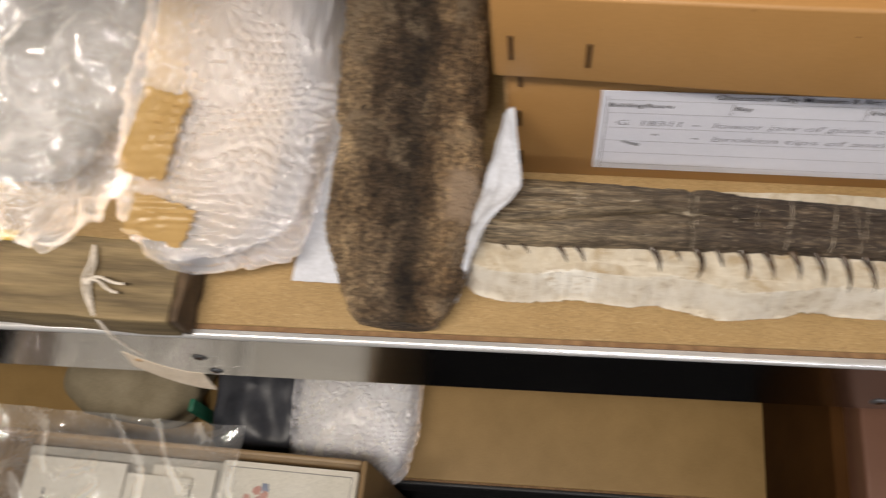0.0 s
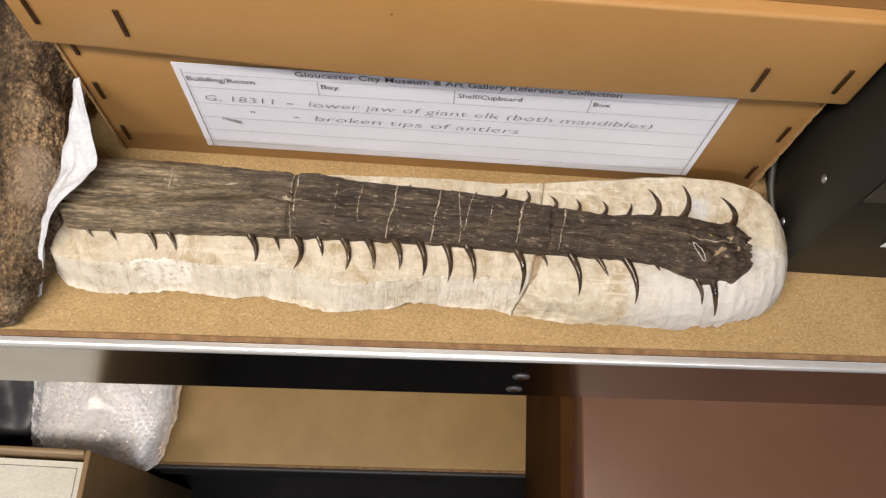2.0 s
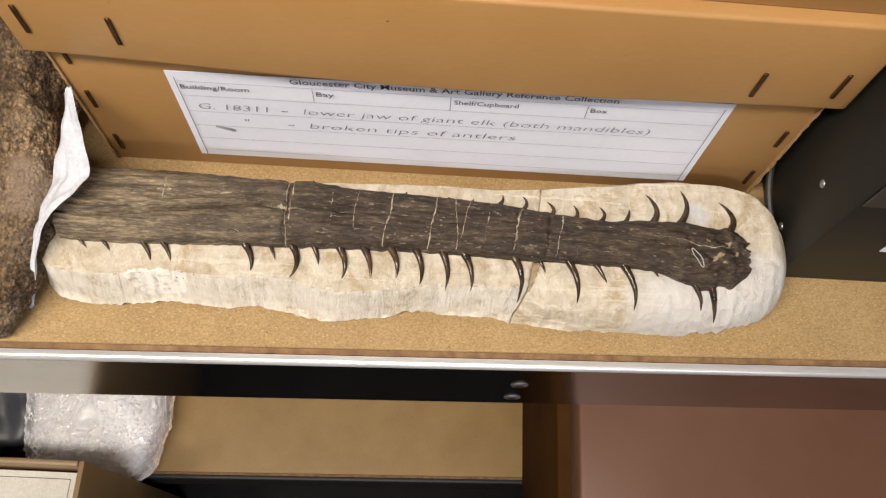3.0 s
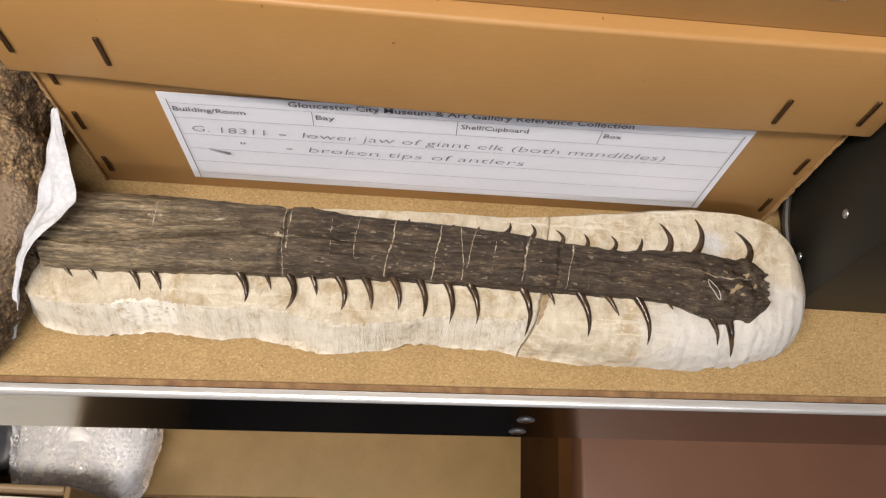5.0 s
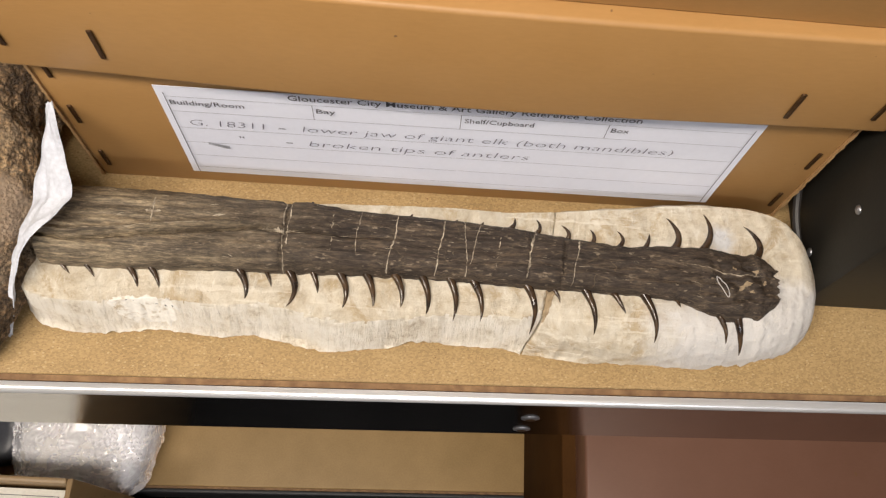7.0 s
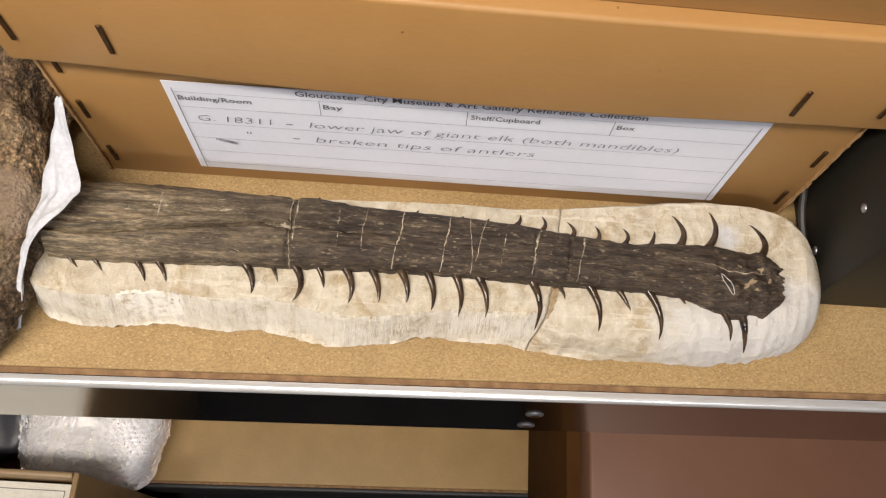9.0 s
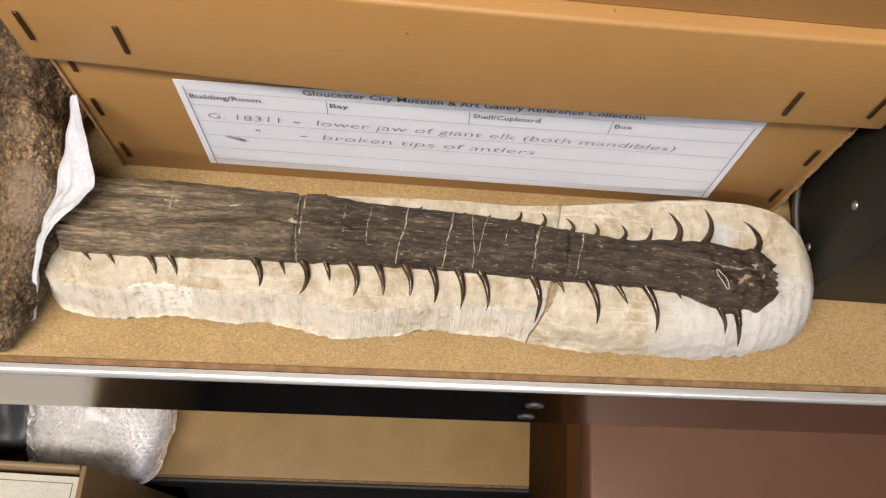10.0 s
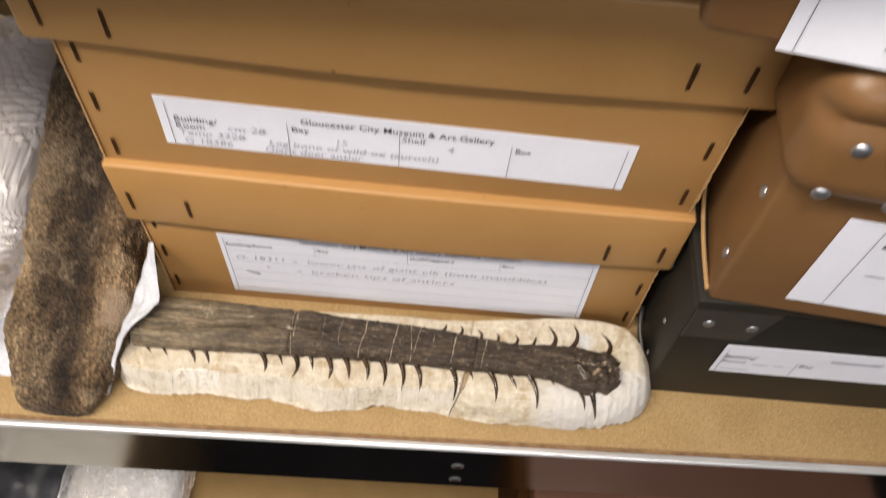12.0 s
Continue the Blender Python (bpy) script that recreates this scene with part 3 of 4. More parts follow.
# label of the lower box, in the box's own frame (label starts 55 mm in)
LX, Y1 = -X0, -0.0014
lab = sheet(LX, LX + 0.297, 0.0145, 0.103, -0.0009, body_a)
YT = -0.0020
for z in (0.0955, 0.0820, 0.0660, 0.0510, 0.0365, 0.0225):
    rule(LX + 0.004, LX + 0.293, z, z + 0.0003, YT, lab, FAINT)
rule(LX + 0.004, LX + 0.0044, 0.0165, 0.0990, YT, lab)
rule(LX + 0.2926, LX + 0.293, 0.0165, 0.0990, YT, lab)
for u in (0.075, 0.148, 0.221):
    rule(LX + u, LX + u + 0.0003, 0.0820, 0.0955, YT, lab)
lettering("Gloucester City Museum & Art Gallery Reference Collection", LX + 0.064, 0.0988, YT, lab, PRINT, 0.172, 0.0066, 0, 0.00005)
lettering("Building/Room", LX + 0.0055, 0.0885, YT, lab, PRINT, 0.036, 0.0058, 0, 0.00003)
lettering("Bay", LX + 0.0768, 0.0885, YT, lab, PRINT, 0.0095, 0.0058, 0, 0.00003)
lettering("Shelf/Cupboard", LX + 0.150, 0.0885, YT, lab, PRINT, 0.0345, 0.0058, 0, 0.00003)
lettering("Box", LX + 0.223, 0.0885, YT, lab, PRINT, 0.0092, 0.0058, 0, 0.00003)
lettering("G. 18311", LX + 0.011, 0.0690, YT, lab, PEN, 0.038, 0.0084, 0.12, -0.00014)
lettering("-", LX + 0.056, 0.0690, YT, lab, PEN, 0.0035, 0.0085)
lettering("lower jaw of giant elk (both mandibles)", LX + 0.068, 0.0690, YT, lab, PEN, 0.192, 0.0084, 0.15, -0.00014)
lettering("\"", LX + 0.034, 0.0545, YT, lab, PEN, 0.0025, 0.008)
lettering("-", LX + 0.058, 0.0545, YT, lab, PEN, 0.0035, 0.0085)
lettering("broken tips of antlers", LX + 0.070, 0.0540, YT, lab, PEN, 0.117, 0.0084, 0.15, -0.00014)
for i in range(7):
    rule(LX + 0.016 + 0.0014 * i, LX + 0.0172 + 0.0016 * i, 0.0490 - 0.0006 * i, 0.0515 - 0.0005 * i, YT, lab, FAINT, "smudge")

# label of the upper box
LX2 = 0.047
lab2 = sheet(LX2, LX2 + 0.301, 0.0252, 0.0705, -0.0009, body_b, skew=-0.0038)
S2 = math.degrees(math.atan2(-0.0038, 0.301))


def on2(u, dz):
    return LX2 + u, 0.0252 + dz - 0.0038 * u / 0.301


for u in (0.006, 0.081, 0.152, 0.223, 0.295):
    x, z = on2(u, 0.0)
    rule(x, x + 0.0004, z + 0.001, z + (0.041 if u in (0.006, 0.295) else 0.033), YT, lab2)
for text, u, dz, w, size, mtl, lean, bold in (
        ("Gloucester City Museum & Art Gallery", 0.090, 0.0335, 0.122, 0.0075, PRINT, 0, 0.00002), ("Building/", 0.010, 0.0245, 0.027, 0.0072, PRINT, 0, 0.0),
        ("Room", 0.010, 0.0180, 0.018, 0.0072, PRINT, 0, 0.0), ("Bay", 0.084, 0.0255, 0.011, 0.0072, PRINT, 0, 0.0),
        ("Shelf", 0.154, 0.0265, 0.015, 0.0072, PRINT, 0, 0.0), ("Box", 0.226, 0.0268, 0.010, 0.0072, PRINT, 0, 0.0),
        ("cm 28", 0.043, 0.0195, 0.024, 0.008, PENCIL, 0.15, 0), ("15", 0.112, 0.0165, 0.007, 0.008, PENCIL, 0.15, 0), ("4", 0.183, 0.0205, 0.004, 0.009, PENCIL, 0.15, 0),
        ("Temp 3228", 0.011, 0.0115, 0.042, 0.008, PENCIL, 0.15, 0), ("G 18386", 0.013, 0.0035, 0.031, 0.008, PENCIL, 0.15, 0),
        ("Leg bone of wild ox (auroch)", 0.068, 0.0095, 0.110, 0.008, PENCIL, 0.15, 0), ("Giant deer antler", 0.065, 0.0025, 0.064, 0.008, PENCIL, 0.15, 0)):
    x, z = on2(u, dz)
    lettering(text, x, z, YT, lab2, mtl, w, size, lean, bold, S2)

# ---- dark box and brown boxes beside the stack ----
dark = thing("dark_storage_box", "dark grey board storage box with metal corners, on the shelf", "storage box", (0.353, -0.0565, 0))
dark_body = part("body", block(0, 0.42, 0, 0.34, 0, 0.150, 0.002), DARK_BOARD, dark)
part("lid", block(-0.003, 0.423, -0.0035, 0.343, 0.1505, 0.1625, 0.002), DARK_BOARD, dark)
patch = block(0.0006, 0.062, -0.0014, -0.0002, 0.106, 0.1495, 0.0003, 1)
for v in patch.verts:
    v.co.x -= 0.013 * (0.1495 - v.co.z) / 0.0435 if v.co.x > 0.03 else 0
pl = part("corner_plate", patch, DARK_METAL, dark, "dark metal corner plate")
for x, z in ((0.014, 0.129), (0.046, 0.126)):
    part("rivet", dome((x, -0.0016, z), 0.0042, 0.0016), ZINC, pl, "bright rivet")
for y, z in ((0.0255, 0.020), (0.0275, 0.074), (0.060, 0.105)):
    part("pin", dome((-0.0002, y, z), 0.0026, 0.0012, (-1, 0, 0)), ZINC, dark, "small bright rivet")
part("edge_strip", tube([(-0.0030 - 0.002 * math.sin(i * 0.39), 0.0300 + 0.0045 * i, 0.014 + 0.0013 * i) for i in range(9)], 0.0022, 8), DARK_METAL, dark, "grey metal edge strip")
lab3 = sheet(0.038, 0.30, 0.053, 0.0985, -0.0016, dark_body)
Y3 = -0.0026
rule(0.041, 0.0414, 0.052, 0.092, Y3, lab3)
rule(0.098, 0.0984, 0.052, 0.078, Y3, lab3)
for text, x, z, w in (("Building/", 0.042, 0.0795, 0.024), ("Room", 0.042, 0.0715, 0.018), ("Bay", 0.1005, 0.0725, 0.011), ("Gloucester City Museum & Art Gallery", 0.120, 0.0835, 0.14)):
    lettering(text, x, z, Y3, lab3, PRINT, w, 0.0068)
for x0, x1, z in ((0.066, 0.078, 0.070), (0.082, 0.090, 0.070), (0.044, 0.066, 0.060)):
    rule(x0, x1, z, z + 0.0012, Y3, lab3, FAINT, "faint_bar")


def riveted_box():
    t = thing("riveted_box", "worn brown board box with riveted lid, on the dark box", "storage box", (0.355, -0.058, 0.1627), -5.3)
    body = part("body", block(0, 0.40, 0, 0.34, 0, 0.15, 0.004, 3), KRAFT_OLD, t)
    lid = bmesh.new()
    block(-0.010, 0.410, -0.018, 0.348, 0.137, 0.226, 0.020, 6, lid)
    bmesh.ops.subdivide_edges(lid, edges=[e for e in lid.edges if e.calc_length() > 0.03], cuts=9, use_grid_fill=True)
    for v in lid.verts:
        if v.co.y < 0.01:
            # a pressed groove runs along the lid's front
            v.co.y += 0.005 * math.exp(-((v.co.z - 0.196) / 0.007) ** 2)
        v.co += 0.0026 * noise.noise_vector(v.co * 14) + 0.0008 * noise.noise_vector(v.co * 50)
    lid_ob = part("lid", lid, KRAFT_OLD, t, "worn brown lid with rounded corners")
    for x, z in ((0.0150, 0.184), (0.0110, 0.149), (0.0480, 0.147)):
        part("rivet", dome((x, -0.0175, z), 0.0050, 0.0024), ZINC, lid_ob, "bright domed rivet")
    for y, z in ((0.014, 0.105), (0.013, 0.040)):
        part("rivet", dome((-0.0002, y, z), 0.0045, 0.0022, (-1, 0, 0)), ZINC, t)
    fold = [(-0.0008 - 0.0045 * math.sin(math.pi * i / 12), 0.006 + 0.010 * i, 0.003 + 0.0012 * i) for i in range(13)]
    part("corner_fold", tube(fold, 0.0016, 8), KRAFT_CUT, t, "bulging folded board edge")
    lb = sheet(0.0445, 0.34, 0.020, 0.112, -0.0016, body)
    rule(0.0668, 0.0672, 0.021, 0.110, -0.0026, lb)
    rule(0.072, 0.077, 0.090, 0.094, -0.0026, lb, PRINT, "faint_bar")
    for i in range(3):
        rule(0.076 + 0.016 * i, 0.088 + 0.016 * i, 0.060, 0.0615, -0.0026, lb, FAINT, "faint_bar")
    return t


riveted_box()
top = thing("labelled_box", "brown board box with a white typed list, stacked on top", "storage box", (0.277, -0.057, 0.392), -9)
top_body = part("body", block(0, 0.40, 0, 0.30, 0.0, 0.10, 0.007, 4), KRAFT_OLD, top)
top_list = sheet(0.035, 0.30, 0.001, 0.094, -0.0012, top_body, "paper_list", "white paper list")
rule(0.0415, 0.0419, 0.003, 0.092, -0.0022, top_list)
for i, (x, w) in enumerate(((0.076, 0.004), (0.090, 0.003), (0.096, 0.004), (0.108, 0.006))):
    for k in range(4):
        rule(x + 0.002 * k, x + w + 0.002 * k, 0.012 + 0.011 * k, 0.0145 + 0.011 * k, -0.0022, top_list, PEN, "ink_bar")

# ---- fossil jaw in its pale block ----
F_X = (-0.079, -0.072, -0.059, -0.044, -0.029, -0.014, 0.001, 0.017, 0.033, 0.048, 0.063, 0.079, 0.095, 0.110, 0.125, 0.141, 0.156, 0.172, 0.188, 0.202, 0.219, 0.235, 0.267, 0.298, 0.311, 0.324, 0.335, 0.344, 0.354, 0.3575)
F_Y = (-0.084, -0.093, -0.096, -0.097, -0.0965, -0.094, -0.093, -0.0945, -0.0955, -0.0935, -0.095, -0.0985, -0.1005, -0.099, -0.097, -0.0935, -0.092, -0.093, -0.0925, -0.0945, -0.097, -0.0985, -0.098, -0.0985, -0.096, -0.0935, -0.0895, -0.0845, -0.0735, -0.060)
B_X = (-0.079, -0.06, 0.055, 0.07, 0.105, 0.152, 0.183, 0.215, 0.247, 0.263, 0.285, 0.312, 0.323, 0.336, 0.344, 0.351, 0.3575)
B_Y = (-0.045, -0.030, -0.024, -0.0200, -0.0185, -0.0175, -0.0185, -0.0150, -0.0110, -0.0085, -0.0060, -0.0065, -0.0085, -0.0140, -0.023, -0.034, -0.050)
MATRIX_Z = 0.0300


def smooth_at(x, xs, ys):
    return sum(np.interp(x + d, xs, ys) for d in (-0.003, 0, 0.003)) / 3


def front_y(x):
    return float(smooth_at(x, F_X, F_Y)) + 0.0009 * n3(x, 0.3, 0, 90) + 0.0006 * n3(x, 0.3, 4, 260)


def back_y(x):
    return float(smooth_at(x, B_X, B_Y)) + 0.0007 * n3(x, 0.7, 0, 70)


def split_x(y):
    return float(np.interp(y, (-0.105, -0.097, -0.091, -0.083, -0.066, -0.02), (0.189, 0.190, 0.193, 0.198, 0.2025, 0.206))) + 0.0010 * n3(0, y, 0, 190)


def shoulder(x):
    """How far behind its foot the block's flat top begins: a chiselled band, then a rounded end."""
    k = min(1.0, max(0.0, (x - 0.190) / 0.02))
    return (0.0098 + 0.0016 * n3(x, 3, 0, 30)) * (1 - k) + (0.026 + 0.004 * n3(x, 3, 1, 40)) * k, k


def facets(x, y, size, seed):
    """Flat-sided chip marks: height from the nearest cell's own slope."""
    best, own = 9.0, 0.0
    cx, cy = math.floor(x / size), math.floor(y / size)
    for i in (-1, 0, 1):
        for j in (-1, 0, 1):
            h = noise.cell_vector(Vector((cx + i + 0.5, cy + j + 0.5, seed + 0.5)))
            dx, dy = x / size - (cx + i + h.x), y / size - (cy + j + h.y)
            d = dx * dx + dy * dy
            if d < best:
                best, own = d, (h.z - 0.5) * dx + (h.x - 0.5) * dy + 0.5 * (h.y - 0.5)
    return own


def block_z(x, y):
    """Upper surface of the pale block."""
    f, b = front_y(x), back_y(x)
    w, k = shoulder(x)
    ledge = (0.0010 + 0.0026 * max(0.0, n3(x, 5, 0, 38)) + 0.0012 * max(0.0, n3(x, 5, 2, 140))) * (1 - 0.6 * k)
    d, e = y - f, b - y
    top = MATRIX_Z + 0.0010 * n3(x, y, 0, 45) + 0.0004 * n3(x, y, 2, 160) + 0.0009 * facets(x, y * 0.7, 0.008, 3)
    low = 0.0048 + 0.0014 * n3(x, 7, 0, 60)
    if d < ledge:
        z = 0.0032 + (low - 0.0032) * max(0.0, d / ledge) ** 0.35
    elif d < w:
        q = (d - ledge) / (w - ledge)
        flat, rounded = q ** 0.85, (1 - (1 - q) ** 2.3) ** 0.62
        z = low + (top - low) * (flat * (1 - k) + rounded * k)
        z += (1 - k) * q * (1 - q) * 4 * (0.0011 * n3(x * 5, y * 0.6, 0, 55) + 0.0007 * n3(x * 9, y, 3, 60)) + k * 0.0012 * facets(x, y, 0.011, 8)
    else:
        z = top
    if e < 0.005:
        z *= max(0.0, 1 - (1 - max(0.0, e) / 0.005) ** 2) ** 0.5
    for edge_gap, reach in ((x + 0.080, 0.009), (0.3583 - x, 0.019)):
        if edge_gap < reach:
            z *= max(0.0, 1 - (1 - max(0.0, edge_gap) / reach) ** 2) ** 0.5
    # a worn lip along the break
    gap = abs(x - split_x(y))
    return z - 0.0022 * max(0.0, 1 - gap / 0.0022) * (1.0 if y < -0.064 else 0.35)


def matrix_piece(x0, x1, cut, rings):
    """Rings across the block; cut tells which end lies at the break."""
    across = [0.0, 0.02, 0.05] + [0.05 + 0.95 * (i / 44) ** 1.25 for i in range(1, 44)] + [0.985, 0.995, 1.0]

    def place(u, v):
        i = round(v * (len(across) + 1)) % (len(across) + 1)
        x = x0 + (x1 - x0) * u
        f, b = front_y(x), back_y(x)
        if i == len(across):
            y = f + 0.008
        else:
            y = f + across[i] * (b - f)
        if cut == "right":
            x = x0 + (split_x(y) - 0.0006 - x0) * u
        else:
            s = split_x(y) + 0.0006
            x = s + (x1 - s) * u
        return Vector((x, y, 0.0003 if i == len(across) else max(0.0004, block_z(x, y))))

    bm, rows = grid(rings, len(across) + 1, place, True)
    cap(bm, rows[0])
    cap(bm, rows[-1])
    return bm


fossil = thing("fossil_jaw_slab", "dark toothed fossil jaw set in a pale matrix block, on the shelf", "fossil")
for x0, x1, cut, rings in ((-0.079, 0.205, "right", 420), (0.205, 0.3577, "left", 240)):
    ob = part("matrix_block", matrix_piece(x0, x1, cut, rings), MATRIX, fossil, "pale cream matrix with chiselled front")
    ob.data.materials.append(CHISEL)
    for p in ob.data.polygons:
        if cut == "right" and p.center.y < front_y(p.center.x) + shoulder(p.center.x)[0]:
            p.material_index = 1


def break_filler(u, v):
    y = -0.0830 + u * 0.0175
    x = split_x(y) + 0.0012 + (v - 0.5) * (0.0012 + 0.0050 * u + 0.002 * n3(u, 0, 4, 6))
    return Vector((x, y, block_z(x, y) + 0.0006 + 0.0007 * n3(x, y, 1, 300)))


bm, _ = grid(60, 7, break_filler)
part("break_filler", bm, TAN_FILL, fossil, "tan filler along the break")

JT_X = (-0.066, -0.059, -0.003, 0.028, 0.057, 0.0595, 0.063, 0.071, 0.090, 0.121, 0.152, 0.183, 0.214, 0.245, 0.261, 0.289, 0.308, 0.317, 0.321, 0.326)
JT_Y = (-0.024, -0.023, -0.023, -0.0245, -0.025, -0.027, -0.025, -0.0245, -0.0275, -0.029, -0.030, -0.0325, -0.0365, -0.0395, -0.0375, -0.0365, -0.0395, -0.0395, -0.043, -0.046)
JB_X = (-0.066, -0.054, -0.024, 0.034, 0.079, 0.138, 0.169, 0.199, 0.229, 0.259, 0.274, 0.283, 0.295, 0.304, 0.307, 0.315, 0.320, 0.326)
JB_Y = (-0.068, -0.069, -0.069, -0.067, -0.066, -0.065, -0.066, -0.067, -0.067, -0.068, -0.070, -0.074, -0.079, -0.079, -0.076, -0.077, -0.074, -0.066)


def ragged(x):
    return 0.0008 + 0.0020 * min(1.0, max(0.0, x - 0.298) / 0.02)


def jaw_top(x):
    return float(np.interp(x, JT_X, JT_Y)) + ragged(x) * n3(x, 1, 0, 180)


def jaw_low(x):
    return float(np.interp(x, JB_X, JB_Y)) + ragged(x) * n3(x, 2, 0, 180)


def furrow(x):
    """Where across the jaw the seam between its two bones runs."""
    return 0.29 + 0.24 * min(1.0, max(0.0, (x + 0.05) / 0.09)) + 0.02 * n3(x, 4, 0, 40)


def jaw_surface(x, s):
    """The jaw's upper face: s runs from its front edge (0) to its back edge (1)."""
    y = jaw_low(x) + s * (jaw_top(x) - jaw_low(x))
    arch = max(0.0, 1 - abs(2 * s - 1) ** 5.0) ** 0.6
    height = float(np.interp(x, (-0.07, 0.05, 0.2, 0.33), (0.0165, 0.0140, 0.0115, 0.0090)))
    z = MATRIX_Z - 0.003 + (height + 0.002) * arch
    seam = float(np.interp(x, (-0.07, 0.04, 0.09, 0.14), (1.0, 0.9, 0.35, 0.0)))
    off = s - furrow(x)
    # a long furrow under an upstanding ridge
    z += seam * (-0.0052 * math.exp(-((off + 0.035) / 0.028) ** 2) + 0.0016 * math.exp(-((off - 0.03) / 0.03) ** 2))
    for cx, depth in ((0.060, 0.0016), (0.1905, 0.0009), (0.209, 0.0016)):
        z -= depth * math.exp(-((x - cx - 0.003 * (s - 0.5) - 0.0008 * n3(s, cx, 0, 12)) / 0.0009) ** 2)
    z += 0.0008 * n3(x * 0.12, y, 0, 330) + 0.0004 * n3(x * 0.25, y, 6, 700)
    if x > 0.270:
        z += min(1.0, (x - 0.270) / 0.04) * (0.0030 * n3(x, y, 3, 110) + 0.0018 * n3(x, y, 8, 260)) * (0.3 + 0.7 * min(1.0, 4 * s * (1 - s) + 0.2))
    else:
        z += 0.0005 * n3(x, y, 3, 90)
    return Vector((x, y, z))


bm, rows = grid(420, 60, lambda u, v: jaw_surface(-0.066 + (0.3900 + u ** 12 * (0.0050 * n3(v, 0, 7, 5) + 0.0012 * n3(v, 0, 3, 22))) * u, v))
edge = rows[0] + [r[-1] for r in rows[1:]] + rows[-1][-2::-1] + [r[0] for r in rows[-2:0:-1]]
low = [bm.verts.new((v.co.x, v.co.y, MATRIX_Z - 0.006)) for v in edge]
for i in range(len(edge)):
    k = (i + 1) % len(edge)
    bm.faces.new((edge[i], edge[k], low[k], low[i]))
part("jaw", bm, JAW, fossil, "dark brown fossil bone, paler at its broken end")


def filled_crack(x_front, x_back, width, seed, s0=0.02, s1=0.98):
    """A thin pale line across the jaw, broken where the filler has gone."""
    bm = bmesh.new()
    last = None
    for i in range(81):
        s = s0 + (s1 - s0) * i / 80
        x = x_front + (x_back - x_front) * s + 0.0010 * n3(s * 2, seed, 0, 2) + 0.0005 * n3(s, seed, 1, 25)
        w = width * (0.25 + 1.3 * abs(n3(s, seed, 2, 9)) + 0.5 * n3(s, seed, 5, 30))
        if w < 0.00010 + 0.25 * width * (width < 0.0005):
            last = None
            continue
        row = [bm.verts.new(jaw_surface(x + k * w, s) + Vector((0, 0, 0.00022))) for k in (-0.5, 0, 0.5)]
        if last:
            for k in (0, 1):
                bm.faces.new((last[k], last[k + 1], row[k + 1], row[k]))
        last = row
    part("crack_filler", bm, CRACK, fossil, "thin pale filled crack")


for i, (a, b, w, s0, s1) in enumerate(((0.0605, 0.0590, 0.0012, 0, 1), (0.0610, 0.0630, 0.0007, 0.3, 0.95), (0.0850, 0.0850, 0.0004, 0.15, 0.85), (0.0965, 0.1000, 0.0006, 0.25, 0.98), (0.1150, 0.1205, 0.0010, 0.04, 0.98),
                                       (0.1400, 0.1455, 0.0009, 0.04, 0.98), (0.1570, 0.1550, 0.0008, 0.05, 0.95), (0.1575, 0.1640, 0.0009, 0.2, 0.98), (0.1710, 0.1765, 0.0004, 0.05, 0.95), (0.1880, 0.1935, 0.0014, 0.1, 1), (0.2125, 0.2180, 0.0011, 0.05, 0.9))):
    filled_crack(a, b, w, i * 3.7, s0, s1)


def scratch(x0, x1, s, w, seed, slope=0.0):
    """A pale scuff that runs along the bone and thins out at both ends."""
    def place(u, v):
        x = x0 + u * (x1 - x0)
        at = (furrow(x) + 0.045 if s is None else s) + slope * (u - 0.5) + 0.15 * (x1 - x0) * n3(u, seed, 0, 4)
        wide = w / 0.042 * max(0.04, 1 - abs(2 * u - 1) ** 2) * (0.35 + 1.1 * abs(n3(u, seed, 3, 11)))
        return jaw_surface(x, at + (v - 0.5) * wide) + Vector((0, 0, 0.00022))
    bm, _ = grid(70, 3, place)
    part("scratch", bm, CRACK, fossil, "pale scratch")


scratch(-0.062, 0.040, None, 0.0017, 1.0)
scratch(0.044, 0.066, 0.50, 0.0022, 2.0)
scratch(0.064, 0.088, 0.47, 0.0016, 3.0, -0.05)
scratch(-0.013, -0.004, 0.62, 0.0030, 4.0)
filled_crack(-0.0090, -0.0085, 0.0022, 71.0, 0.48, 0.80)
scratch(0.022, 0.029, 0.63, 0.0016, 5.0, 0.03)
scratch(0.272, 0.318, 0.60, 0.0006, 7.0, -0.03)
rng = random.Random(11)
for i in range(60):
    x = rng.uniform(-0.05, 0.285)
    scratch(x, x + rng.uniform(0.002, 0.008), rng.uniform(0.08, 0.92), rng.uniform(0.0002, 0.0006), 10.0 + i, rng.uniform(-0.02, 0.02))
# pale matrix still lying in the broken end
for cx, s, r, seed in ((0.3055, 0.44, 0.0026, 1.0), (0.3125, 0.64, 0.0018, 5.0), (0.3000, 0.68, 0.0012, 9.0), (0.3165, 0.47, 0.0016, 13.0), (0.309, 0.34, 0.0012, 17.0)):
    bm = bmesh.new()
    mid = bm.verts.new(jaw_surface(cx, s) + Vector((0, 0, 0.0006)))
    ring = []
    for i in range(22):
        a = 2 * math.pi * i / 22
        q = r * max(0.15, 0.8 + 1.3 * n3(math.cos(a), math.sin(a), seed, 2.6))
        ring.append(bm.verts.new(jaw_surface(cx + q * math.cos(a), s + 0.6 * q * math.sin(a) / 0.034) + Vector((0, 0, 0.00025))))
    for i in range(22):
        bm.faces.new((mid, ring[i], ring[(i + 1) % 22]))
    part("matrix_remnant", bm, TAN_FILL, fossil, "tan matrix left in the bone")
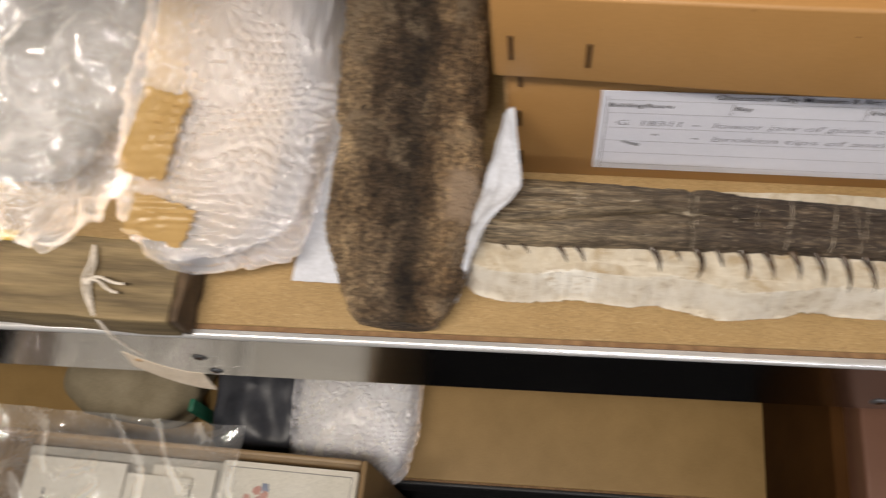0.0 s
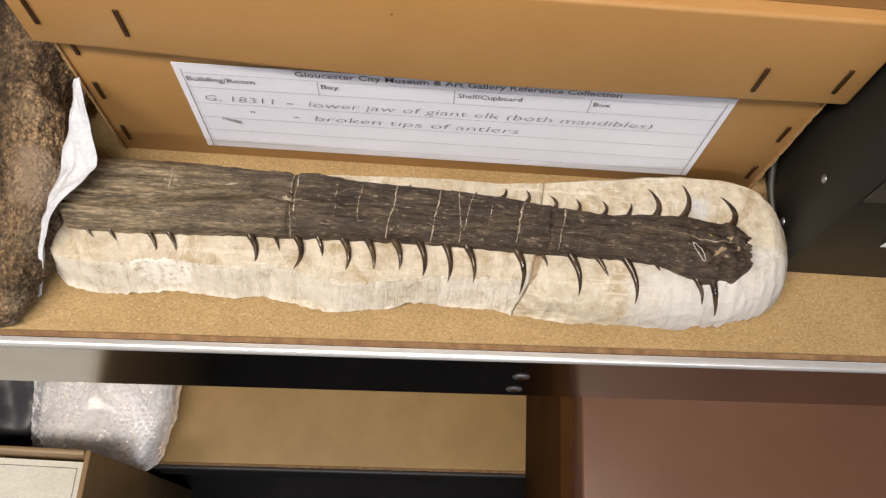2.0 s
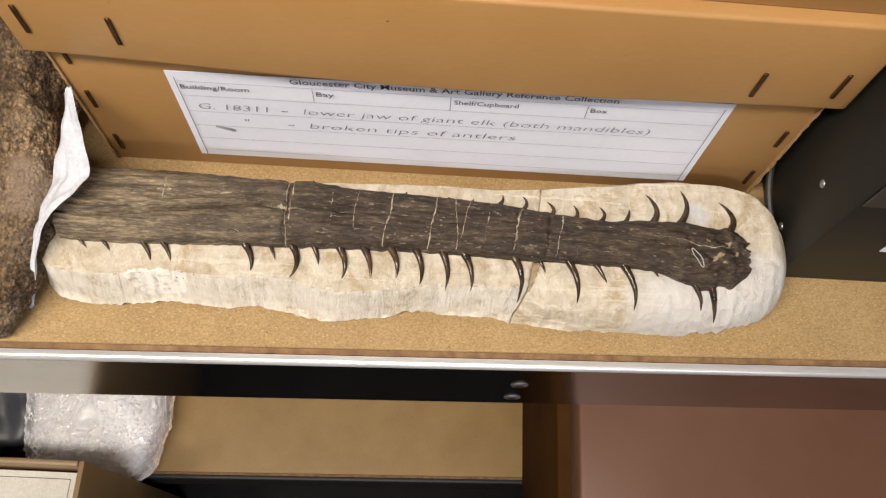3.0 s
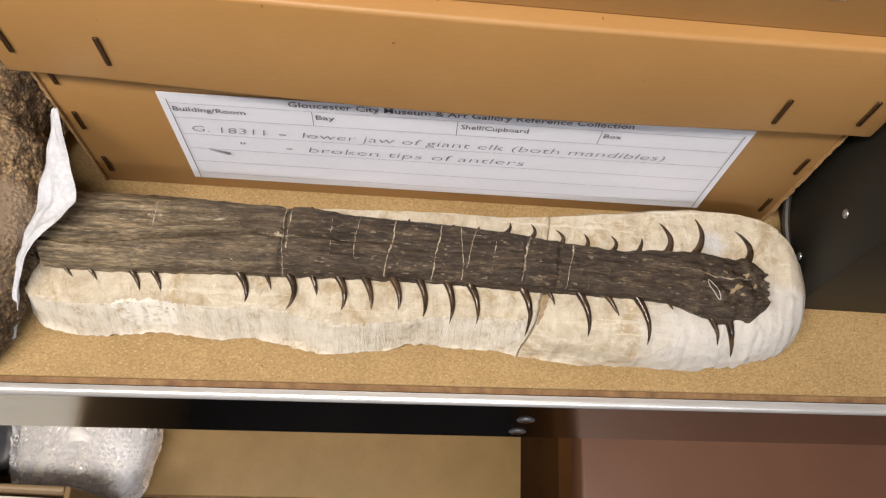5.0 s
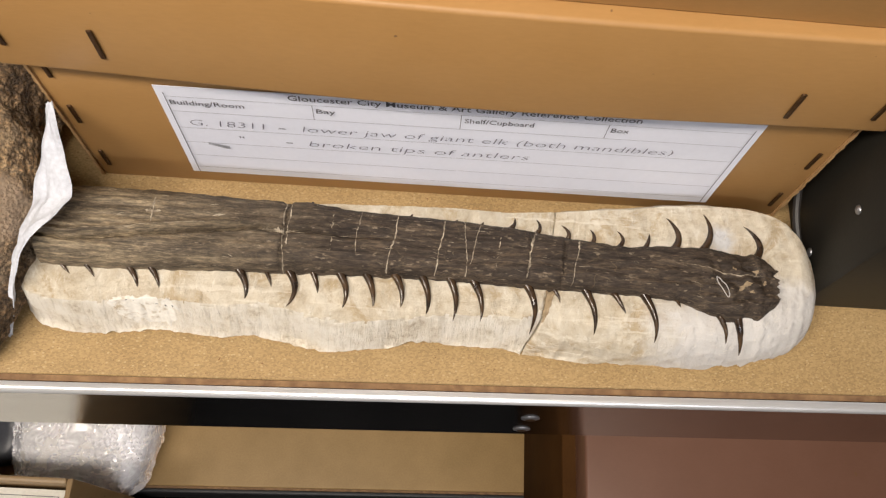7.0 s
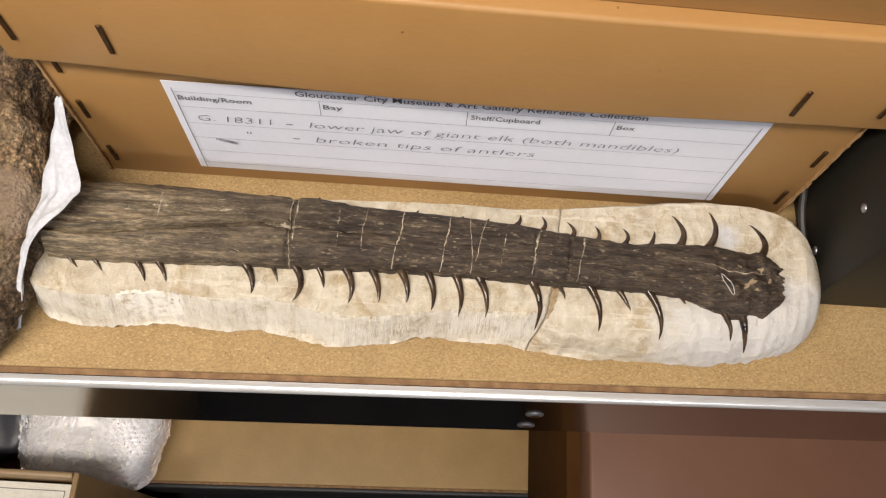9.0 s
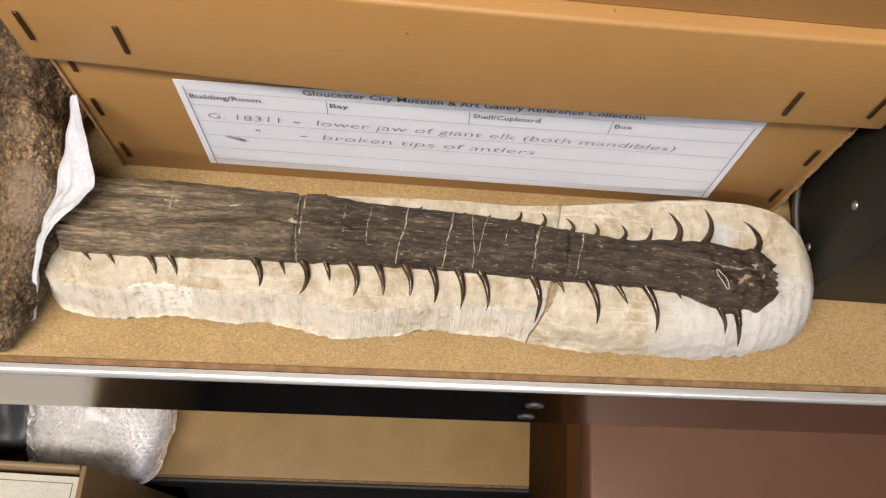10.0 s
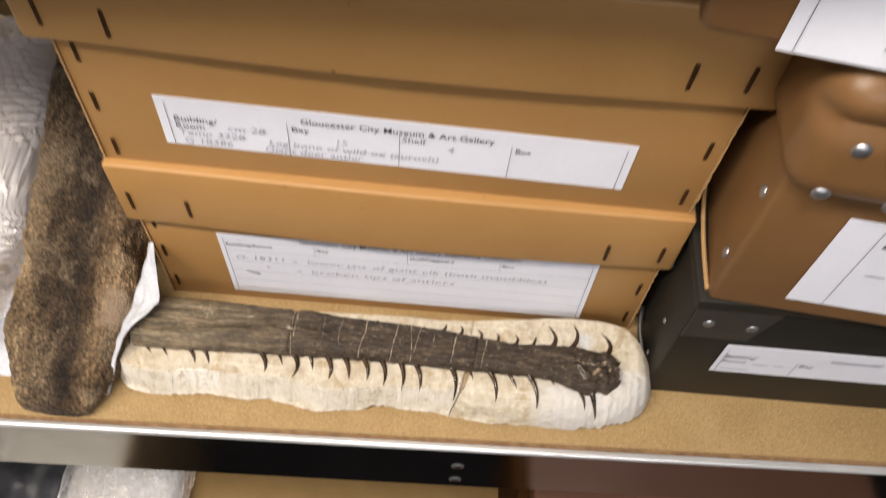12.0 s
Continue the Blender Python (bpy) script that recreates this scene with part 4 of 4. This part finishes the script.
# inked oval
ring = [jaw_surface(0.2935 + 0.0050 * math.cos(a) * 0.36 - 0.0026 * math.sin(a), 0.40 + 0.115 * math.sin(a)) + Vector((0, 0, 0.0005)) for a in [i * math.pi / 16 for i in range(33)]]
part("inked_ring", tube(ring, 0.00017, 5), PALE_STUFF, fossil, "thin white inked ring")


def tooth(x, y, length, lean, curl, radius, up):
    """A curved conical tooth that lies on the block, root at the jaw's edge; up: +1 behind the jaw, -1 before it."""
    pts = []
    for i in range(15):
        s = i / 14
        tx, ty = x + lean * s + curl * 4 * s * (1 - s), y + up * length * s
        pts.append((tx, ty, block_z(tx, ty) + 0.0002 + 0.0010 * (1 - s)))
    part("tooth", tube(pts, radius, 10, lambda s: max(0.05, (1 - s) ** 0.62)), TOOTH, fossil, "dark glossy curved tooth")


for x, length, lean, curl in ((-0.056, 0.004, 0.006, 0.0), (-0.043, 0.005, 0.006, 0.0003), (-0.020, 0.009, 0.006, 0.0010), (-0.009, 0.009, 0.006, 0.0010), (0.037, 0.014, 0.005, 0.0022), (0.051, 0.007, 0.004, 0.0004),
                              (0.063, 0.018, 0.001, 0.0040), (0.0755, 0.010, 0.004, 0.0008), (0.090, 0.017, 0.003, 0.0028), (0.104, 0.016, 0.005, 0.0016), (0.119, 0.016, 0.0045, 0.0022), (0.1335, 0.019, 0.0035, 0.0024),
                              (0.1485, 0.020, 0.003, 0.0024), (0.161, 0.019, 0.005, 0.0022), (0.190, 0.021, 0.0035, 0.0026), (0.204, 0.006, 0.004, 0.0006), (0.221, 0.021, 0.006, 0.0022), (0.236, 0.010, 0.007, 0.0005),
                              (0.2525, 0.022, 0.0075, 0.0024), (0.270, 0.003, 0.003, 0.0), (0.293, 0.011, 0.005, 0.0010), (0.303, 0.014, 0.005, 0.0)):
    tooth(x, jaw_low(x) + 0.002, length + 0.002, lean, curl, 0.0013 if length < 0.009 else 0.0018 if length < 0.012 else 0.0024, -1)
for x, length, lean, curl in ((0.072, 0.003, -0.001, 0.0005), (0.125, 0.002, 0.002, 0.0), (0.149, 0.0015, 0.003, 0.0), (0.163, 0.002, 0.003, 0.0005), (0.180, 0.006, 0.003, 0.0014), (0.194, 0.008, 0.001, 0.0026), (0.211, 0.008, -0.002, 0.0030),
                              (0.225, 0.008, 0.0, 0.0022), (0.239, 0.009, 0.001, 0.0034), (0.2545, 0.008, 0.0035, 0.0008), (0.271, 0.017, -0.003, 0.0046), (0.287, 0.020, 0.002, 0.0044), (0.3165, 0.017, -0.005, 0.0050)):
    tooth(x, jaw_top(x) - 0.002, length + 0.002, lean, curl, 0.0012 if length < 0.004 else 0.0016 if length < 0.012 else 0.0023, 1)


# old painted number patch
def patch_point(u, v):
    x = -0.0105 + (u - 0.5) * 0.036 * (0.62 + 0.38 * math.sin(math.pi * v)) + 0.003 * n3(u, v, 0, 4)
    y = -0.0870 + (v - 0.5) * 0.0105 * (0.8 + 0.5 * n3(u * 3, 0, 1, 2)) + 0.0008 * n3(u, v, 4, 6)
    return Vector((x, y, block_z(x, y) + 0.00035))


bm, rows = grid(90, 34, patch_point)
flaked = [f for f in bm.faces if (lambda c: n3(c.x, c.y, 9, 260) + 0.6 * n3(c.x, c.y, 4, 700) + 9000 * ((c.x + 0.0105) ** 2 * 0.11 + (c.y + 0.087) ** 2) - 0.50 > 0)(f.calc_center_median())]
bmesh.ops.delete(bm, geom=flaked, context="FACES")
patch_ob = part("number_patch", bm, WORN_PAINT, fossil, "worn white number patch")
for i, (u, w) in enumerate(((-0.019, 0.003), (-0.015, 0.002), (-0.006, 0.0025), (-0.002, 0.003), (0.002, 0.002))):
    zz = block_z(u, -0.0855) + 0.0008
    b = block(u, u + w, -0.0858 + 0.0004 * i, -0.0854 + 0.0004 * i, zz, zz + 0.0003)
    bmesh.ops.rotate(b, verts=b.verts, cent=(u, -0.0856, zz), matrix=Matrix.Rotation(0.7 - 0.4 * i, 3, "Z"))
    part("ink_bar", b, PRINT, patch_ob)

# ---- big weathered bone and its tissue ----


def bone_mesh():
    y0, y1 = -0.121, 0.34

    def place(u, v):
        y = y0 + (y1 - y0) * (u ** 1.15)
        a = 2 * math.pi * v
        k = min(1.0, ((y - y0) / 0.055)) ** 0.5 if y > y0 else 0.0
        cx = -0.118 - 0.02 * max(0.0, y + 0.02)
        half = (0.0495 - 0.008 * min(1.0, max(0.0, y + 0.02) / 0.2)) * (0.45 + 0.55 * k)
        top = 0.034 + 0.46 * (y + 0.10) if y > -0.10 else 0.034 + 0.7 * (y + 0.10)
        base = 0.003 if y < 0.0 else 0.003 + 0.30 * y
        mid, hz = (top + base) / 2, max(0.004, (top - base) / 2)
        c, s = math.cos(a), math.sin(a)
        x = cx + half * math.copysign(abs(c) ** 0.62, c)
        z = mid + hz * math.copysign(abs(s) ** 0.75, s)
        if s > 0:
            # furrow down the middle, ridge along one side
            z -= 0.010 * k * math.exp(-((c - 0.05) / 0.32) ** 2)
            z += 0.006 * k * math.exp(-((c - 0.72) / 0.18) ** 2) * (1 + 0.6 * n3(0, y, 0, 30))
        p = Vector((x, y, z))
        d = 0.0038 * noise.noise(p * 38) + 0.0018 * noise.noise(p * 120) + 0.0016 * noise.noise(p * 300) - 0.006 * math.exp(-((y - 0.005) / 0.012) ** 2 - ((c - 0.9) / 0.35) ** 2)
        p += Vector((c, 0, s)) * d
        p.z = max(p.z, 0.0012)
        return p

    bm, rows = grid(420, 190, place, True)
    cap(bm, rows[0])
    cap(bm, rows[-1])
    return bm


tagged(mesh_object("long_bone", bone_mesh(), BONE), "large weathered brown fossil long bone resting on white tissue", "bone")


def tissue():
    def place(u, v):
        # from under the bone, out and up beside it
        y = -0.101 + 0.095 * u
        near = -0.088 + 0.031 * u
        far = float(np.interp(u, (0, 0.38, 0.60, 1), (-0.082, -0.062, -0.0430, -0.0505)))
        x = near + v * (far - near) + 0.002 * n3(u * 3, v, 0, 3)
        z = 0.0080 + 0.083 * u + 0.011 * math.sin(math.pi * min(1.0, u * 1.6)) + 0.008 * math.sin(math.pi * min(1.0, u * 1.6)) * v - 0.011 * (1 - v) ** 2 + 0.0035 * n3(u * 4, v * 2, 1, 2)
        return Vector((x, y, z))
    bm, _ = grid(40, 14, place)
    thicken(bm, 0.0004)
    t = thing("tissue_sheet", "crumpled white tissue paper tucked round the bone", "tissue paper")
    part("near_fold", bm, TISSUE, t)

    def other(u, v):
        y = -0.092 + 0.16 * u
        x = -0.150 - v * (0.045 - 0.030 * u) + 0.003 * n3(u, v, 0, 6)
        return Vector((x, y, 0.003 + 0.055 * u * (1 - 0.3 * v) + 0.004 * abs(n3(u * 3, v * 3, 2, 2))))
    bm, _ = grid(30, 12, other)
    thicken(bm, 0.0004)
    part("far_fold", bm, TISSUE, t)


tissue()

# ---- wrapped parcels and the old timber ----


def lump(cx, cy, hx, hy, top, base, wob, seed, bubbles=0.0, grow=0.0, nu=70, nv=90, power=0.55, slope=0.0, crease=0.0):
    """A soft closed parcel resting on base; bubbles raises a close array of small domes."""
    def place(u, v):
        th, ph = -math.pi / 2 + math.pi * u, 2 * math.pi * v
        ct, st = math.cos(th), math.sin(th)
        def pw(q, e):
            return math.copysign(abs(q) ** e, q)
        x = cx + (hx + grow) * pw(ct, power) * pw(math.cos(ph), power)
        y = cy + (hy + grow) * pw(ct, power) * pw(math.sin(ph), power)
        h = (top - base) / 2
        z = base + h + (h + grow) * pw(st, power)
        z += slope * (y - cy) * max(0.0, st)
        p = Vector((x, y, z))
        d = wob * noise.noise(p * 22 + Vector((seed, 0, 0)))
        if crease:
            d += crease * (1 - abs(noise.noise(p * 26 + Vector((seed, 3, 0))))) ** 6 + 0.5 * crease * (1 - abs(noise.noise(p * 55 + Vector((seed, 9, 0))))) ** 6
        if bubbles and st > -0.8:
            gx, gy = (p.x + 0.3 * p.z) / 0.0085, (p.y + 0.7 * p.z) / 0.0074
            gx += 0.5 * (math.floor(gy) % 2) + 1.6 * noise.noise(p * 24)
            gy += 1.6 * noise.noise(p * 24 + Vector((7, 0, 0)))
            live = 0.35 + 0.65 * (noise.noise(Vector((math.floor(gx) * 7.3, math.floor(gy) * 3.1, 0.5))) > -0.1)
            fx, fy = gx % 1 - 0.5, gy % 1 - 0.5
            d += live * bubbles * max(0.0, 1 - (fx * fx + fy * fy) / 0.19) ** 0.5
        n = Vector((ct * math.cos(ph), ct * math.sin(ph), st))
        p += n * d
        p.z = max(p.z, base)
        return p
    bm, rows = grid(nu, nv, place, True)
    return bm


parcel = thing("bubble_wrapped_parcel", "brown paper parcel in clear bubble wrap, on the shelf", "parcel")
part("paper_parcel", lump(-0.252, 0.062, 0.055, 0.150, 0.082, 0.001, 0.004, 1.0, slope=0.30), BROWN_PAPER, parcel, "brown paper inner parcel")
wrap_ob = part("bubble_wrap", lump(-0.242, 0.062, 0.066, 0.156, 0.090, 0.0006, 0.007, 1.0, 0.0030, 0.004, 260, 460, slope=0.30), LAYERED_WRAP, parcel, "shiny clear bubble wrap")

bpy.context.view_layer.update()


def tape_patch(cx, cy, w, d, turn, seed):
    """A piece of parcel tape that follows the wrap beneath it."""
    c, sn = math.cos(radians(turn)), math.sin(radians(turn))

    def place(u, v):
        a, b = (u - 0.5) * w + 0.003 * n3(v, seed, 0, 5), (v - 0.5) * d + 0.003 * n3(u, seed, 3, 5)
        x, y = cx + a * c - b * sn, cy + a * sn + b * c
        hits = [wrap_ob.ray_cast(Vector((x + i, y + j, 0.4)), Vector((0, 0, -1))) for i in (-0.008, -0.004, 0, 0.004, 0.008) for j in (-0.008, -0.004, 0, 0.004, 0.008)]
        return Vector((x, y, max([h[1].z for h in hits if h[0]] or [0.01]) + 0.0012))
    bm, _ = grid(26, 22, place)
    thicken(bm, 0.0002)
    part("parcel_tape", bm, TAPE, parcel, "shiny brown parcel tape")


tape_patch(-0.281, -0.024, 0.034, 0.056, -14, 1.0)
tape_patch(-0.268, -0.079, 0.042, 0.026, -14, 4.0)

bagged = thing("bagged_specimen", "pale specimen in a crumpled clear plastic bag, on the shelf", "plastic bag")
part("packing", lump(-0.385, 0.10, 0.070, 0.150, 0.075, 0.031, 0.010, 5.0), FOAM, bagged, "grey padded packing")
part("clear_bag", lump(-0.380, 0.085, 0.080, 0.178, 0.094, 0.0305, 0.016, 9.0, 0, 0.004, 170, 220, 0.7, crease=0.010), BAG_FILM, bagged, "creased clear plastic bag")

timber = thing("old_timber", "old grey-brown timber offcut with a tied tag, on the shelf", "timber")
bm = block(-0.62, -0.262, -0.136, -0.080, 0.0006, 0.030, 0.002, 2)
bmesh.ops.subdivide_edges(bm, edges=[e for e in bm.edges if e.calc_length() > 0.02], cuts=14, use_grid_fill=True)
for v in bm.verts:
    v.co += Vector((0, 0.0015 * n3(v.co.x, v.co.y, v.co.z, 40), 0.0016 * n3(v.co.x * 0.2, v.co.y, 3, 90) if v.co.z > 0.01 else 0))
part("plank", bm, WOOD, timber)
bm = block(-0.2625, -0.2560, -0.1345, -0.081, 0.0006, 0.0285, 0.002, 2)
bmesh.ops.subdivide_edges(bm, edges=[e for e in bm.edges if e.calc_length() > 0.015], cuts=8, use_grid_fill=True)
for v in bm.verts:
    v.co.x += 0.003 * n3(v.co.x, v.co.y, v.co.z, 130)
part("rough_end", bm, WOOD_END, timber, "dark ragged broken end")
part("paper_scrap", block(-0.394, -0.380, -0.087, -0.0795, 0.0318, 0.0324), YELLOW, timber, "small yellow paper scrap")
tag = thing("luggage_tag", "buff paper tag hanging on white string over the shelf edge", "tag")
line = [(-0.322, -0.088, 0.034), (-0.318, -0.100, 0.0345), (-0.319, -0.112, 0.034), (-0.316, -0.122, 0.0335), (-0.312, -0.134, 0.029), (-0.306, -0.142, 0.012), (-0.302, -0.144, -0.008), (-0.298, -0.145, -0.020)]
fine = [tuple(Vector(line[i]).lerp(Vector(line[i + 1]), j / 4)) for i in range(len(line) - 1) for j in range(4)] + [line[-1]]
part("string", tube(fine, 0.0011, 7), STRING, tag, "twisted white cotton string")
part("string", tube([(x - 0.004 * math.sin(i * 0.2), y, z + 0.0006) for i, (x, y, z) in enumerate(fine[:18])], 0.0011, 7), STRING, tag)
for dy, reach, lift in ((0.000, 0.026, 0.004), (-0.006, 0.023, 0.002)):
    bow = [(-0.319 + reach * i / 8, -0.113 + dy * i / 8 + 0.0018 * math.sin(i * 0.7), 0.0355 + lift * math.sin(i * 0.35)) for i in range(9)]
    part("loose_end", tube(bow, 0.0010, 6), STRING, tag)
part("knot", dome((-0.319, -0.113, 0.0345), 0.0028, 0.0026, (0, 0, 1)), STRING, tag, "small cotton knot")
bm, _ = grid(12, 6, lambda u, v: (-0.310 + 0.052 * u, -0.1455 - 0.004 * v - 0.006 * math.sin(u * 2), -0.012 - 0.030 * v * (0.75 + 0.25 * u) - 0.022 * u))
thicken(bm, 0.0005)
tag_card = part("tag_card", bm, TAG, tag, "buff card tag")
part("eyelet", dome((-0.300, -0.1482, -0.022), 0.0032, 0.001), KRAFT_CUT, tag_card)

# ---- things below ----
LOW = -0.790
rust = thing("red_brown_box", "plain red-brown board box with a lid, on the lower shelf", "storage box", (0.321, -0.33, LOW + 0.001))
part("body", block(-0.0155, 0.46, 0.004, 0.546, 0.0, 0.30, 0.003), SHADED_BROWN_BOARD, rust)
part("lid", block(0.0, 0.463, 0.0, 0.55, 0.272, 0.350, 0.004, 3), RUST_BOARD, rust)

bundle = thing("bubble_wrap_bundle", "silvery bubble-wrapped bundle lying on the lower shelf", "parcel")
part("core", lump(-0.309, 0.005, 0.090, 0.128, LOW + 0.085, LOW + 0.001, 0.006, 11.0), PALE_STUFF, bundle, "pale wrapped core")
part("bubble_wrap", lump(-0.309, 0.005, 0.094, 0.132, LOW + 0.09, LOW + 0.0006, 0.008, 11.0, 0.0032, 0.003, 150, 240), WRAP, bundle, "shiny clear bubble wrap")

carton = thing("open_carton", "open corrugated carton of cards standing before the shelves", "carton", (-0.742, -0.43, FLOOR_Z))
CW, CD, CH, CT = 0.506, 0.305, 0.494, 0.007
for nm, args in (("side_panel", (0, CT, 0, CD)), ("side_panel", (CW - CT, CW, 0, CD)), ("end_panel", (CT + 0.0005, CW - CT - 0.0005, 0, CT)), ("end_panel", (CT + 0.0005, CW - CT - 0.0005, CD - CT, CD))):
    part(nm, block(*args, 0, CH, 0.0025, 2), CARTON, carton)
part("base", block(CT, CW - CT, CT, CD - CT, 0, CT), CARTON, carton)

book = thing("picture_card", "cream card with a framed coloured print, in the carton", "card")
BZ = FLOOR_Z + CH - 0.030
part("card", block(-0.430, -0.252, -0.36, -0.136, BZ - 0.012, BZ, 0.001), CARD, book)
for a in ((-0.423, -0.259, -0.1442, -0.1435), (-0.2597, -0.2590, -0.35, -0.1435), (-0.423, -0.4223, -0.35, -0.1435)):
    part("border_line", block(*a, BZ + 0.0003, BZ + 0.0006), PRINT, book)
rng = random.Random(4)
for k in range(13):
    mtl = (RED, RED, BLUE)[k % 3]
    x, y, r = -0.385 + rng.uniform(-0.014, 0.018), -0.174 + rng.uniform(-0.03, 0.016), rng.uniform(0.003, 0.0065)
    bm = bmesh.new()
    bmesh.ops.create_circle(bm, cap_ends=True, radius=r, segments=16)
    for v in bm.verts:
        q = 1 + 0.9 * n3(v.co.x, v.co.y, k, 260)
        v.co = Vector((x + v.co.x * q, y + v.co.y * q, BZ + 0.0004 + 0.00003 * k))
    part("print_patch", bm, mtl, book)
for i, (x0, x1, y1, h) in enumerate(((-0.545, -0.455, -0.145, 0.016), (-0.625, -0.485, -0.160, 0.010), (-0.715, -0.575, -0.15, 0.02))):
    leaf = thing("paper_sheaf", "white printed paper leaves packed in the carton", "papers", group="papers in the carton")
    part("leaves", block(x0, x1, -0.38, y1, BZ - 0.05 + 0.008 * i, BZ - 0.05 + 0.008 * i + 0.006, 0.001), CARD, leaf)
    for k in range(3):
        part("text_bar", block(x0 + 0.03, x0 + 0.033, y1 - 0.05 - 0.012 * k, y1 - 0.041 - 0.012 * k, BZ - 0.0437 + 0.008 * i, BZ - 0.0434 + 0.008 * i), PRINT, leaf)
# packing that holds the cards up inside the carton
fill = thing("carton_packing", "grey packing that fills the carton under the cards", "packing")
part("fill", block(-0.734, -0.244, -0.422, -0.133, FLOOR_Z + 0.008, BZ - 0.051, 0.004), GREY_STUFF, fill)

cover = thing("polythene_cover", "creased clear polythene laid over the carton", "plastic bag")
bm, _ = grid(110, 80, lambda u, v: (-0.738 + 0.345 * u, -0.43 + 0.33 * v, FLOOR_Z + CH + 0.014 + 0.010 * noise.noise(Vector((u * 4, v * 5, 0.3))) + 0.010 * (1 - abs(noise.noise(Vector((u * 6, v * 4, 2))))) ** 5))
part("film", bm, FILM, cover)

grey_bag = thing("grey_parcel", "pale grey wrapped parcel lying on the lower shelf", "parcel")
part("wrapping", lump(-0.66, 0.03, 0.108, 0.10, LOW + 0.12, LOW + 0.001, 0.012, 21.0), BUFF, grey_bag)
part("green_band", block(-0.551, -0.543, -0.055, -0.035, LOW + 0.002, LOW + 0.112, 0.002), GREEN, grey_bag, "bright green tape band")
slate = thing("slate_pouch", "dark slate-blue pouch lying on the lower shelf", "pouch")
part("pouch", lump(-0.462, 0.0, 0.074, 0.10, LOW + 0.072, LOW + 0.001, 0.014, 31.0), SLATE, slate)
yellow = thing("yellow_card", "small bright yellow card leaning on the grey parcel", "card")
part("card", block(-0.81, -0.775, -0.112, -0.110, LOW + 0.001, LOW + 0.135, 0.0005), YELLOW, yellow)
